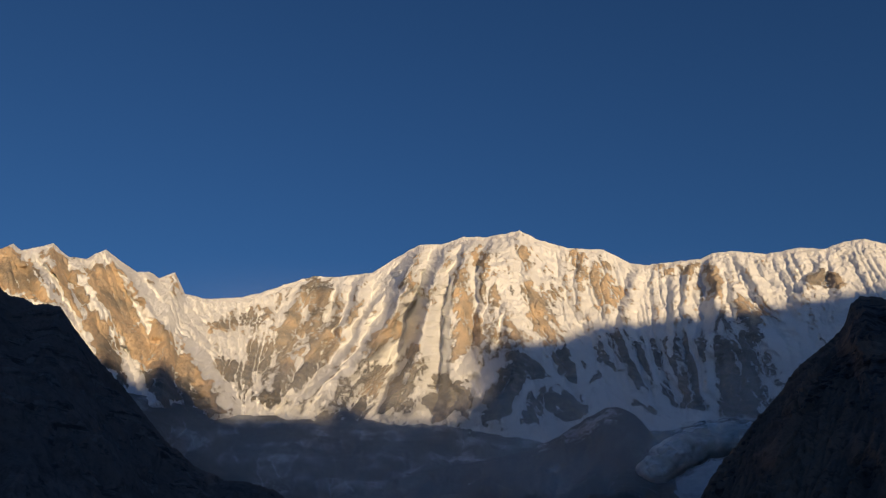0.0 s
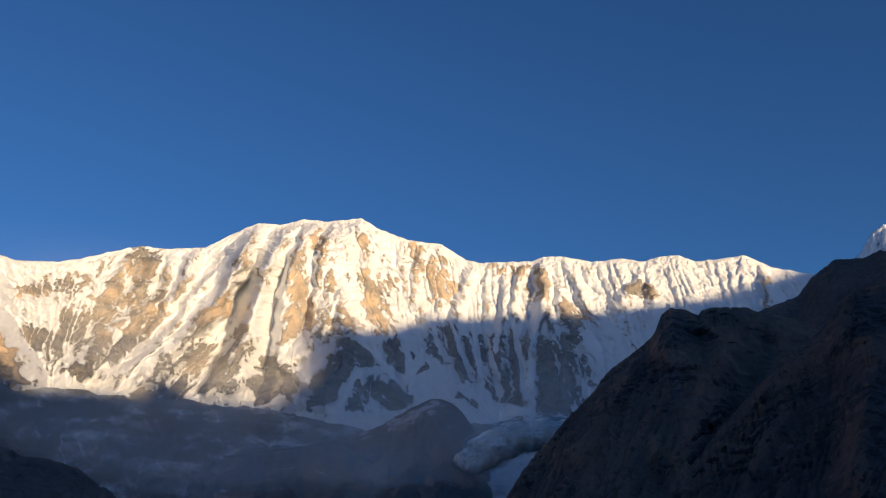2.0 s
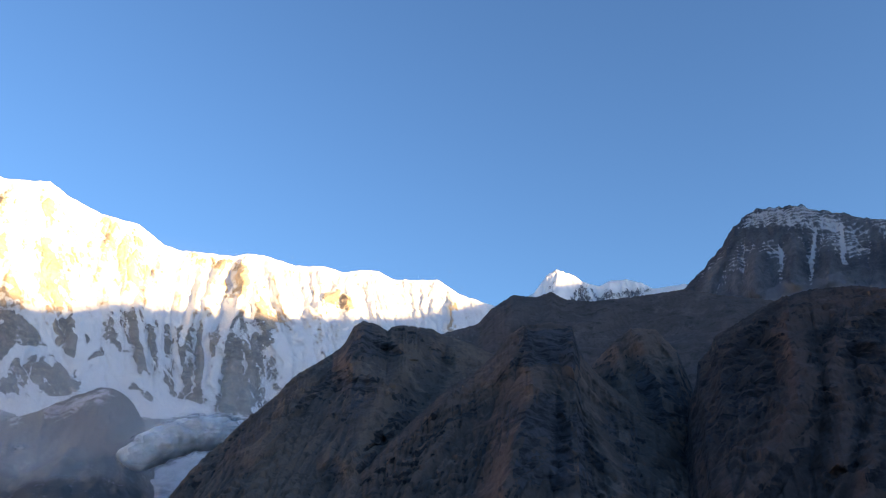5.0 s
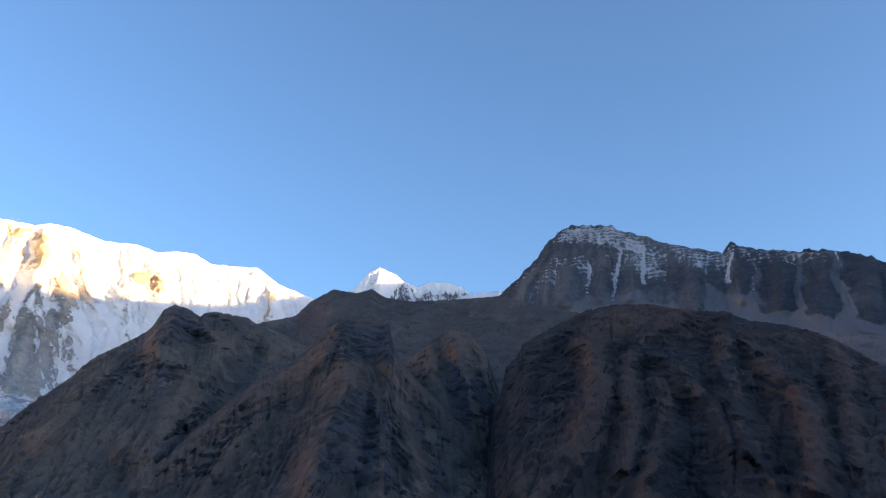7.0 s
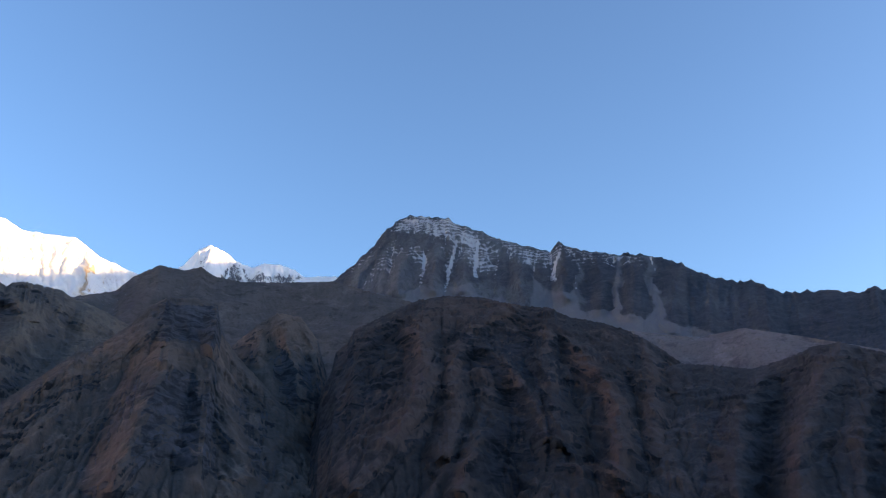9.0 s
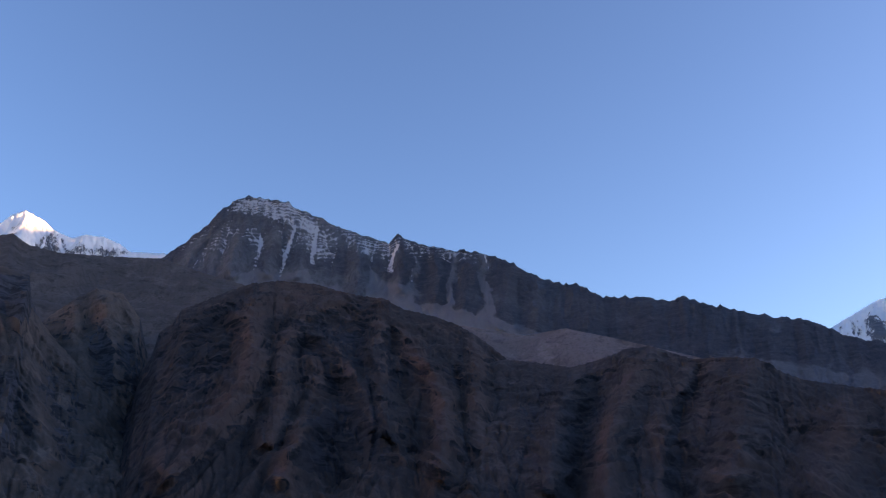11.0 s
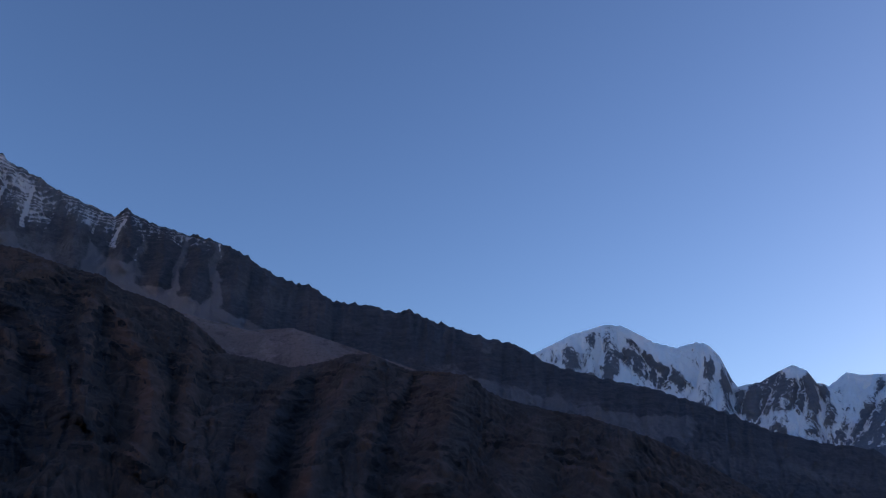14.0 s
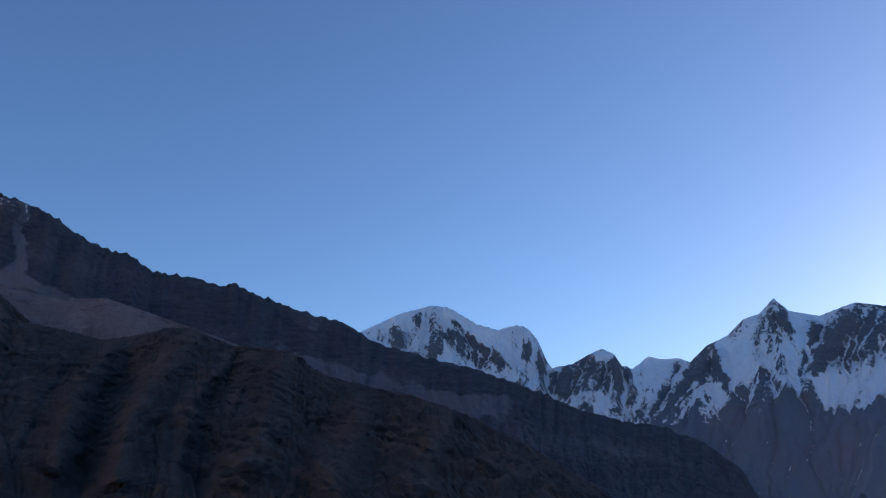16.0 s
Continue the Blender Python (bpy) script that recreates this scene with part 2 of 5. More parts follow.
def relief(name, material, crest, reach, foot, cells, step_deg, back=900, curve=1.2, jag=0.08, jag_deg=0.5, smooth=0,
           spurs=(60, 260, 900, 0.3), flutes=(0, 50, 500, 0.0), rough=(8, 40), seed=1, snow=None, lean=0.35, wavy=0.7, hem=0.0, cut=(14, 3.0, 1), fall=(), strata=(0, 30, 0.1), tag=(), split=(), crags=(0, 20), way=(), spines=(), bend=0.16, sharp=True, blocks=()):
    """A mountain seen from the camp: its crest by bearing and height in degrees, how far off it stands, its foot, and
    spurs, flutes and roughness in metres (depth, spacing across, spacing down, slant)."""
    az = np.arange(crest[0][0], crest[-1][0] + 1e-6, step_deg)
    n = len(az)
    el = blur(table(crest, az), smooth)
    el = el + jag * (ridged(az / jag_deg, az * 0 + seed, 5, seed) - 0.5) + jag * 0.6 * fbm(az / jag_deg * 2.3, az * 0 + 7, 4, seed + 3)
    rc, rf, ef = blur(table(reach, az), 6), blur(table(foot, az, 2), 6), blur(table(foot, az, 1), 6)
    zc, zf = rc * np.tan(np.radians(el)), rf * np.tan(np.radians(ef))
    front, behind = cells
    v = np.concatenate([-np.linspace(1, 0, behind + 1)[:-1] ** 1.6, np.linspace(0, 1, front + 1) ** 1.12])[:, None]
    vf, vb = np.clip(v, 0, 1), np.clip(-v, 0, 1)
    r = rc + (rf - rc) * vf + back * vb
    z = np.where(v >= 0, zf + (zc - zf) * (1 - vf) ** curve, zc - back * 1.05 * vb ** 0.9)
    azg = np.broadcast_to(az, r.shape)
    s, d = np.radians(azg) * np.mean(rc), vf * np.hypot(rc - rf, zc - zf) - vb * back
    elg = np.degrees(np.arctan2(z, r))
    # ribs follow the lie of the face: degrees across for each degree down
    lie = table(way, az) * np.clip(el - elg, 0, None) if way else 0 * elg
    sq = s - np.radians(lie) * np.mean(rc)
    rise = np.arctan2(zc - zf, rc - rf)
    taper = step(0.0, 0.10, vf) + step(0.0, 0.2, vb)
    warp = wavy * 60 * fbm(s / 400, d / 500, 3, seed + 5)
    amp, across, down, slant = spurs
    out = amp * (ridged((sq + slant * d + warp) / across, d / down, 5, seed + 11, 0.45) - 0.4) * taper * (0.5 + 0.8 * vf)
    amp, across, down, slant = flutes
    if amp:
        out = out + amp * (ridged((sq + slant * d + 0.5 * warp) / across, d / down, 4, seed + 41, 0.5) - 0.4) * step(0.0, 0.05, vf) * (1 - 0.5 * step(0.5, 1, vf))
    bold = 0 * d
    if spines:
        bold = spine_field(azg + bend * fbm(s / 120, d / 120, 3, seed + 9), elg + bend * fbm(s / 120, d / 120, 3, seed + 10), spines, sharp) * step(0.0, 0.1, vf)
        bold = bold * (1 - 0.85 * step(0.85, 1.0, vf))
    for metres, outline in blocks:
        c = window(azg, outline, 1.0)
        ragged = 0.3 * fbm(s[:, c] / 60, d[:, c] / 60, 4, seed + 12)
        bold[:, c] += metres * outline_field(azg[:, c] + ragged, elg[:, c] + 0.5 * ragged, outline, 0.45)
    out = out + 2.0 * gnoise(s / 16, d / 16, seed + 77)
    drift = table(fall, az) if fall else 0 * az
    drift = np.cumsum(drift * np.radians(step_deg) * rc)[None, :] + 0 * d
    rounds, bite, soften = cut
    flow = np.ones_like(out)
    if rounds:
        f = slice(behind, None)
        worn, flow[f] = carve(out[f] + bold[f], drift[f], step(0.0, 0.07, vf[f]), front * 0.5, rounds, bite, soften, seed)
        out = np.concatenate([out[:behind], worn - bold[f]])
        out = np.where(v >= 0, out * step(-0.005, 0.05, vf), out)
    lay = 0.5 + 0 * d
    amp, thick, dip = strata
    if amp:
        lay = (z + 0.3 * out + dip * s + thick * 1.5 * fbm(s / 140, d / 160, 4, seed + 81)) / thick
        lay = lay - np.floor(lay)
        hold = step(-0.25, 0.35, fbm(s / 170, d / 120, 3, seed + 83))
        out = out + amp * hold * (step(0.0, 0.25, lay) - lay) * step(0.0, 0.04, vf)
    if hem:
        out = out * (1 - 0.85 * step(1 - hem, 1.0, vf))
    broad = out
    amp, size = rough
    out = out + amp * fbm(s / size, d / size, 5, seed + 61, 0.5) * step(0.0, 0.02, vf + vb)
    amp, size = crags
    if amp:
        out = out + amp * (ridged((s + 0.5 * warp) / size, d / size * 0.38, 4, seed + 65, 0.6) - 0.5) * step(0.0, 0.03, vf)
    # the push goes out of the face, and a little up
    outward, up = np.sin(rise) * (1 - lean) + lean * 0.5, np.cos(rise) * 0.55
    def shaped(push):
        rr, zz = r - push * np.where(v >= 0, outward, -0.5), z + push * np.where(v >= 0, up, 0.2)
        rr, zz = rr - bold, zz * (1 - bold / r)
        return np.stack([rr * np.sin(np.radians(azg)), rr * np.cos(np.radians(azg)), zz], -1)

    verts, calm = shaped(out), shaped(broad)
    du, dv = np.gradient(calm, axis=1), np.gradient(calm, axis=0)
    normal = np.cross(du, dv)
    normal /= np.linalg.norm(normal, axis=-1, keepdims=True) + 1e-9
    normal *= np.sign(normal[..., 2:] + 1e-9)
    here = dict(q=sq, az=azg, el=elg, v=v + 0 * azg, s=s, d=d, nz=normal[..., 2], out=out + bold, z=z, seed=seed, flow=np.log10(flow), lay=lay)
    fields = snow(here) if snow else {}
    fields = {k: np.broadcast_to(f, r.shape) for k, f in fields.items()}
    if not split:
        return tagged(mesh_thing(name, verts.reshape(-1, 3), len(v), n, material, fields), *tag)
    thing = tagged(new(name), *tag)
    first = 0
    for part_name, end, label in split:
        last = min(n, int(np.searchsorted(az, end)) + 1)
        cols = slice(first, last)
        piece = mesh_thing(part_name, verts[:, cols].reshape(-1, 3), len(v), last - first, material, {k: f[:, cols] for k, f in fields.items()})
        piece.parent = thing
        tagged(piece, label)
        first = last - 1
    return thing


def snow_cover(steep, warm=0.6, base=0.5, low=None, slope=1.6, ragged=0.3, chute=0.15, ochre=(), ledge=0.0, fan=0.0, hazy_woods=0.0, stripes=(), floor=0.26, ribs=0.0, areas=(), runs=(), fray=0.5, hold=0.9, stones=(), full=0.96):
    """Snow lies where the face is gentle enough, in its gullies and on the named fields; low: heights in degrees under
    which it thins out."""
    def fields(h):
        seed = h["seed"]
        az = h["az"] + 0.35 * fbm(h["s"] / 110, h["d"] / 130, 4, seed + 71)
        el = h["el"] + 0.35 * fbm(h["s"] / 110, h["d"] / 130, 4, seed + 72)
        c = base + np.clip((h["nz"] - steep) * slope, -0.45, 0.4) + ragged * fbm(h["s"] / 140, h["d"] / 170, 5, seed + 73)
        if stripes:
            amp, across, down = stripes
            c = c + amp * (ridged((h["q"] + 40 * gnoise(h["s"] / 200, h["d"] / 200, seed)) / across, h["d"] / down, 3, seed + 19) - 0.5)
        if ribs:
            # rock shows on the ribs, snow fills the hollows between
            hollow = sum(np.roll(h["out"], k, 1) for k in range(-10, 11, 2)) / 11
            fine = sum(np.roll(h["out"], k, 1) for k in range(-3, 4)) / 7
            c = c - ribs * (np.clip((h["out"] - hollow) / 9, -1, 1) + 0.6 * np.clip((h["out"] - fine) / 2.5, -1, 1))
        bare = 1 - step(low[0], low[1], el) if low else 0.0
        c = c - 0.95 * bare
        c = c + ledge * (step(0.0, 0.12, h["lay"]) * (1 - step(0.25, 0.6, h["lay"])) - 0.35)
        c = c + chute * np.clip(h["flow"] - 1.0, 0, 1.6)
        if runs:
            c = c + hold * gully_field(h["az"] + 0.12 * fbm(h["s"] / 60, h["d"] / 60, 3, seed + 75), h["el"], runs) * (0.8 + 0.3 * gnoise(h["s"] / 40, h["d"] / 60, seed + 76))
        tone = np.zeros_like(c)
        fa = h["az"] + fray * fbm(h["s"] / 70, h["d"] / 90, 4, seed + 71)
        fe = h["el"] + fray * fbm(h["s"] / 70, h["d"] / 90, 4, seed + 72)
        for amount, hue, outline in areas:
            k = window(h["az"], outline, 1.0)
            m = outline_field(fa[:, k], fe[:, k], outline, 0.24)
            c[:, k] += amount * m
            tone[:, k] += hue * m
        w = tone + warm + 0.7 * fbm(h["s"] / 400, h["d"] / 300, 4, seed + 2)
        # Ochre above, grey towards the shaded foot: sun and shade partly put in colour.
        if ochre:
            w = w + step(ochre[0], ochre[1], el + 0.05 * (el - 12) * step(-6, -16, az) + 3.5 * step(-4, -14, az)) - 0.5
        # low slopes take the woods' colour with blue haze mixed into it
        loose = 0 * c + fan * np.clip(h["flow"] - 1.5, 0, 1) + hazy_woods * bare
        for amount, outline in stones:
            k = window(h["az"], outline, 1.0)
            loose[:, k] += amount * outline_field(fa[:, k], fe[:, k], outline, 0.2)
        return dict(snow=np.clip(c, floor - 0.95 * bare, full), warm=np.clip(w, 0, 1), scree=loose)
    return fields


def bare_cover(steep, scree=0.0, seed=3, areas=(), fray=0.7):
    """Crag on what is steep, dry grass on ledges, and the named areas. Gullies are darkened and ribs lightened, shade
    put into the colour.
    """
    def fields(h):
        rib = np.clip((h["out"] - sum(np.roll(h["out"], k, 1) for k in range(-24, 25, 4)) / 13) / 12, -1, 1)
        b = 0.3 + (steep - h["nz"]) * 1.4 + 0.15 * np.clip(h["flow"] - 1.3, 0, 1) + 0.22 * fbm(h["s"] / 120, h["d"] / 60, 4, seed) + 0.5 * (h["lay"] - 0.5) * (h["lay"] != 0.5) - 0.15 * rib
        # Ribs paler and gullies darker: light and shade put into the colour.
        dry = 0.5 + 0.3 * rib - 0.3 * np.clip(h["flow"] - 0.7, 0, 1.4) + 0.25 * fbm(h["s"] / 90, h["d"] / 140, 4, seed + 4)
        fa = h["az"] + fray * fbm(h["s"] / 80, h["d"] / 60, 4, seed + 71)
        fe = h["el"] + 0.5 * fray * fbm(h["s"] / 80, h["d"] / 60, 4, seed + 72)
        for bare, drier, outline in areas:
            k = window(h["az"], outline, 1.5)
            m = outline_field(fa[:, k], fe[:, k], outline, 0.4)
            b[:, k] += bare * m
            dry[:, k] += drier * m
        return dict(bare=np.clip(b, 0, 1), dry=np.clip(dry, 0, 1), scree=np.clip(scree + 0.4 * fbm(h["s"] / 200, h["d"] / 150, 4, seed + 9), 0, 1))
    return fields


# Spurs of the great face: metres out, half widths to either side in degrees, then bearing and height along the crest
FACE_SPINES = [
    (55, 0.5, 0.8, ((-28.12, 20.34), (-25.46, 17.12), (-22.86, 13.97))),
    (70, 0.4, 1.1, ((-27.03, 21.0), (-24.35, 17.81), (-22.18, 15.31))),
    (50, 0.5, 0.9, ((-29.86, 20.5), (-27.76, 18.42), (-26.05, 16.51))),
    (80, 0.5, 1.2, ((-23.99, 21.1), (-21.98, 18.84), (-19.56, 16.11), (-17.78, 13.65))),
    (-45, 0.7, 0.7, ((-26.45, 20.36), (-24.38, 17.99), (-22.61, 15.81), (-21.21, 13.57), (-20.46, 12.0))),
    (-30, 0.4, 0.4, ((-28.46, 19.93), (-26.49, 18.07), (-24.11, 15.29))),
    (150, 1.0, 1.2, ((-18.49, 15.83), (-17.27, 14.05), (-15.48, 11.2))),
    (110, 1.1, 0.9, ((-18.49, 15.83), (-19.28, 13.91), (-19.16, 11.54))),
    (60, 0.3, 0.5, ((-19.41, 20.1), (-18.94, 18.79))),
    (40, 0.6, 0.6, ((-21.14, 19.98), (-19.81, 17.95), (-17.67, 15.89)))]
FACE_SPINES += [
    (60, 0.9, 0.7, ((-12.44, 17.77), (-11.13, 16.3), (-10.21, 14.43), (-10.48, 12.52))),
    (50, 0.8, 0.6, ((-10.02, 20.62), (-10.87, 18.25), (-11.56, 16.67))),
    (150, 1.0, 0.8, ((-8.16, 20.71), (-8.7, 19.13), (-9.37, 16.77), (-10.63, 14.79), (-12.01, 12.46))),
    (210, 0.7, 1.0, ((-7.57, 20.54), (-7.49, 18.0), (-9.12, 16.0), (-9.8, 14.06), (-11.05, 12.5))),
    (340, 0.9, 1.2, ((-5.99, 20.59), (-6.72, 18.02), (-7.61, 16.25), (-8.53, 13.91))),
    (350, 0.9, 1.1, ((-3.88, 19.97), (-5.37, 18.22), (-6.7, 15.61), (-8.38, 13.34), (-10.42, 11.69))),
    (580, 1.6, 1.2, ((-1.8, 23.15), (-2.63, 20.46), (-3.91, 17.77), (-5.28, 15.65), (-6.82, 13.84), (-8.11, 11.91))),
    (120, 0.6, 1.0, ((-2.23, 14.98), (-3.41, 13.05), (-4.17, 11.51)))]
FACE_SPINES += [
    (620, 1.25, 2.0, ((0.34, 22.84), (-0.94, 19.68), (-1.51, 16.93), (-2.03, 14.59), (-2.79, 11.33))),
    (500, 0.9, 3.5, ((2.07, 23.41), (0.79, 20.46), (0.42, 17.32), (0.6, 14.59), (0.17, 11.14))),
    (400, 0.8, 7.0, ((3.79, 23.49), (3.05, 21.61), (2.81, 18.86), (2.63, 14.95), (2.14, 11.12))),
    (35, 0.5, 0.8, ((5.85, 23.49), (6.16, 21.11), (6.86, 18.73))),
    (140, 1.0, 1.0, ((4.58, 18.34), (4.95, 16.45), (4.22, 14.34), (2.57, 12.64))),
    (110, 1.0, 0.6, ((4.15, 18.04), (3.06, 15.91), (2.21, 14.18))),
    (50, 0.5, 0.7, ((3.64, 18.84), (3.32, 16.49))),
    (55, 0.5, 0.7, ((10.64, 22.43), (9.84, 20.14), (10.06, 17.79))),
    (45, 0.4, 0.7, ((8.77, 22.55), (9.37, 19.39), (10.8, 16.97)))]
FACE_SPINES += [
    (70, 0.5, 0.8, ((14.39, 20.96), (13.32, 18.35), (12.74, 16.47))),
    (120, 0.9, 0.9, ((19.36, 21.19), (19.55, 18.52), (19.05, 16.32), (18.3, 14.9))),
    (80, 0.7, 0.6, ((19.95, 19.23), (19.7, 17.0), (20.16, 15.1))),
    (70, 0.4, 0.5, ((16.61, 19.59), (16.53, 17.31), (16.11, 15.46))),
    (70, 0.4, 0.5, ((17.92, 20.6), (17.19, 18.01), (17.1, 15.75))),
    (50, 0.6, 0.8, ((26.78, 19.8), (25.45, 18.35), (24.53, 16.87))),
    (45, 0.6, 0.6, ((26.78, 19.8), (27.41, 18.21), (26.87, 16.72))),
    (60, 0.5, 0.8, ((21.15, 20.56), (22.6, 17.75), (23.85, 15.76))),
    (70, 0.5, 0.8, ((20.47, 19.42), (20.94, 17.05), (22.39, 14.67))),
    (100, 0.4, 0.8, ((34.71, 18.97), (34.67, 16.75)))]
FACE_SPINES += [
    (80, 0.8, 0.8, ((0.59, 14.12), (1.78, 12.65), (1.35, 10.94))),
    (90, 1.0, 0.9, ((5.68, 15.46), (4.79, 13.36), (3.71, 10.91))),
    (70, 0.8, 0.8, ((6.95, 12.92), (8.49, 12.49), (9.79, 11.6))),
    (60, 0.6, 0.6, ((8.79, 15.73), (9.21, 14.36), (9.39, 13.02))),
    (60, 0.8, 0.8, ((-5.78, 12.63), (-6.5, 10.73), (-7.21, 9.23))),
    (55, 0.35, 0.45, ((12.35, 16.49), (12.94, 14.55), (13.54, 12.81))),
    (55, 0.35, 0.45, ((13.48, 16.03), (14.24, 14.09), (14.48, 12.76))),
    (55, 0.35, 0.45, ((15.7, 15.87), (15.75, 13.98), (16.64, 12.06))),
    (55, 0.35, 0.45, ((16.77, 16.16), (17.23, 13.87), (17.5, 11.64))),
    (55, 0.35, 0.45, ((17.84, 15.69), (18.15, 13.8), (18.14, 12.32)))]
FACE_SPINES += [
    (55, 0.35, 0.45, ((19.62, 15.15), (19.32, 12.96), (19.19, 10.79))),
    (55, 0.35, 0.45, ((20.63, 15.79), (20.61, 13.22), (20.64, 11.05)))]
# Snow gullies: half width in degrees, then their course
FACE_GULLIES = [
    (0.28, ((11.21, 17.14), (11.76, 15.19), (12.52, 14.19))),
    (0.3, ((12.6, 17.05), (13.59, 14.13), (14.63, 12.37))),
    (0.25, ((14.41, 17.49), (14.53, 15.01), (14.83, 12.55))),
    (0.3, ((15.21, 15.91), (15.73, 13.8), (16.07, 11.91))),
    (0.25, ((16.34, 17.33), (15.84, 14.73))),
    (0.4, ((17.19, 16.5), (17.78, 13.83), (17.91, 11.43))),
    (0.45, ((18.89, 17.09), (18.42, 14.15), (18.25, 11.22))),
    (0.2, ((19.86, 15.5), (20.31, 13.61), (20.92, 11.74))),
    (0.35, ((8.76, 16.5), (9.43, 14.74), (9.79, 13.19))),
    (0.5, ((10.25, 15.08), (12.38, 12.69), (15.25, 11.23), (18.06, 10.33))),
    (0.45, ((9.69, 12.82), (10.58, 14.3))),
    (0.35, ((7.5, 15.59), (7.99, 13.84), (9.67, 12.63))),
    (0.5, ((7.97, 13.57), (5.98, 13.25), (5.13, 12.02), (4.68, 10.51)))]
FACE_GULLIES += [
    (0.3, ((7.97, 10.43), (9.93, 10.92), (11.92, 11.77))),
    (0.3, ((3.41, 13.97), (2.57, 12.64), (2.06, 10.93))),
    (0.3, ((5.65, 10.49), (6.17, 9.17))),
    (0.3, ((1.99, 13.42), (2.36, 11.88))),
    (0.45, ((22.52, 15.44), (23.12, 13.88), (23.73, 12.71))),
    (0.2, ((20.06, 15.73), (20.95, 13.77), (22.21, 12.01))),
    (0.3, ((24.09, 16.32), (24.89, 14.17))),
    (0.2, ((25.77, 17.56), (25.76, 15.27))),
    (0.25, ((26.55, 17.51), (25.99, 15.63))),
    (0.55, ((-26.45, 20.36), (-24.38, 17.99), (-22.61, 15.81), (-21.24, 13.75), (-20.44, 11.82))),
    (0.22, ((-28.46, 19.93), (-26.49, 18.07), (-24.11, 15.29))),
    (0.14, ((-28.68, 19.35), (-26.9, 17.47))),
    (0.16, ((-27.79, 19.5), (-25.63, 17.1), (-24.51, 15.61))),
    (0.3, ((-23.28, 20.16), (-21.63, 17.76), (-20.63, 16.38))),
    (0.2, ((-26.08, 18.67), (-24.69, 16.68)))]
# Fields of bare rock (below 0) and snow (above 0): amount, warmth of the rock, outline. Warmth follows sun and shade,
# so part of the light is in the colour.
FACE_FIELDS = [
    (-0.2, -0.15, ((-17.58, 18.35), (-9.38, 20.27), (-6.02, 19.22), (-7.47, 14.9), (-3.91, 17.5), (-1.02, 14.98), (-1.8, 11.33), (-8.85, 11.25), (-14.98, 11.77))),
    (-0.12, 0.1, ((0.69, 23.23), (10.83, 22.22), (13.39, 19.11), (10.86, 17.74), (7.12, 15.99), (0.61, 15.75))),
    (-0.9, 1.0, ((-31.78, 20.21), (-28.52, 19.74), (-26.21, 17.03), (-27.86, 17.16), (-31.28, 17.86))),
    (-0.9, 1.1, ((-27.91, 20.13), (-26.87, 20.73), (-24.35, 17.81), (-22.5, 15.83), (-23.91, 15.13), (-25.8, 17.08))),
    (-0.92, 1.0, ((-25.18, 19.6), (-23.8, 20.38), (-22.0, 19.02), (-20.88, 17.1), (-19.2, 16.14), (-17.31, 14.42), (-15.0, 11.29), (-15.92, 10.88), (-17.39, 13.49), (-19.25, 13.73), (-21.26, 13.93), (-23.04, 16.32)))]
FACE_FIELDS += [
    (-0.8, -0.6, ((-24.1, 15.22), (-22.6, 15.74), (-21.37, 13.92), (-21.23, 11.95), (-22.75, 13.26))),
    (-0.8, -0.6, ((-21.32, 13.56), (-19.46, 13.9), (-17.41, 13.67), (-16.48, 12.62), (-16.06, 10.8), (-18.62, 11.58), (-20.93, 12.33))),
    (-0.35, 0.3, ((-21.1, 19.69), (-20.43, 19.76), (-20.38, 19.39), (-21.02, 19.13))),
    (-0.6, 0.2, ((-19.68, 19.84), (-19.25, 20.04), (-18.79, 18.81), (-19.58, 19.1))),
    (-0.45, -0.35, ((-17.44, 17.11), (-15.52, 17.11), (-14.22, 17.81), (-13.96, 17.14), (-16.21, 16.38))),
    (-0.5, -0.4, ((-14.22, 18.24), (-13.2, 18.3), (-12.59, 17.19), (-13.7, 16.47))),
    (-0.5, -0.35, ((-12.38, 17.01), (-11.62, 17.43), (-10.04, 17.9), (-9.52, 15.91), (-10.66, 15.17), (-11.81, 15.81)))]
FACE_FIELDS += [
    (-0.45, -0.4, ((-13.83, 15.7), (-11.92, 16.19), (-10.61, 14.41), (-12.13, 13.97), (-15.95, 13.95), (-16.57, 14.47), (-13.74, 14.72))),
    (-0.3, -0.3, ((-15.76, 13.96), (-10.59, 14.22), (-10.11, 12.91), (-12.35, 11.89), (-14.66, 12.35))),
    (-0.5, 0.5, ((-11.68, 18.28), (-10.49, 18.46), (-10.18, 16.93), (-11.19, 17.07))),
    (-0.5, -0.35, ((-10.23, 20.69), (-7.83, 20.73), (-8.66, 18.54), (-9.84, 17.83), (-10.35, 19.44))),
    # Grey rock drawn along the spurs' shaded side, darkening it in colour.
    (-0.5, -0.5, ((-9.21, 17.55), (-7.61, 18.0), (-7.54, 16.44), (-9.01, 14.09), (-10.5, 12.9), (-11.97, 11.9), (-10.37, 13.85), (-9.7, 15.6))),
    (0.4, 0, ((-14.97, 11.66), (-10.04, 11.7), (-9.97, 10.73), (-14.11, 10.52))),
    (0.4, 0, ((-16.2, 16.3), (-13.68, 16.24), (-13.77, 15.02), (-15.46, 14.73)))]
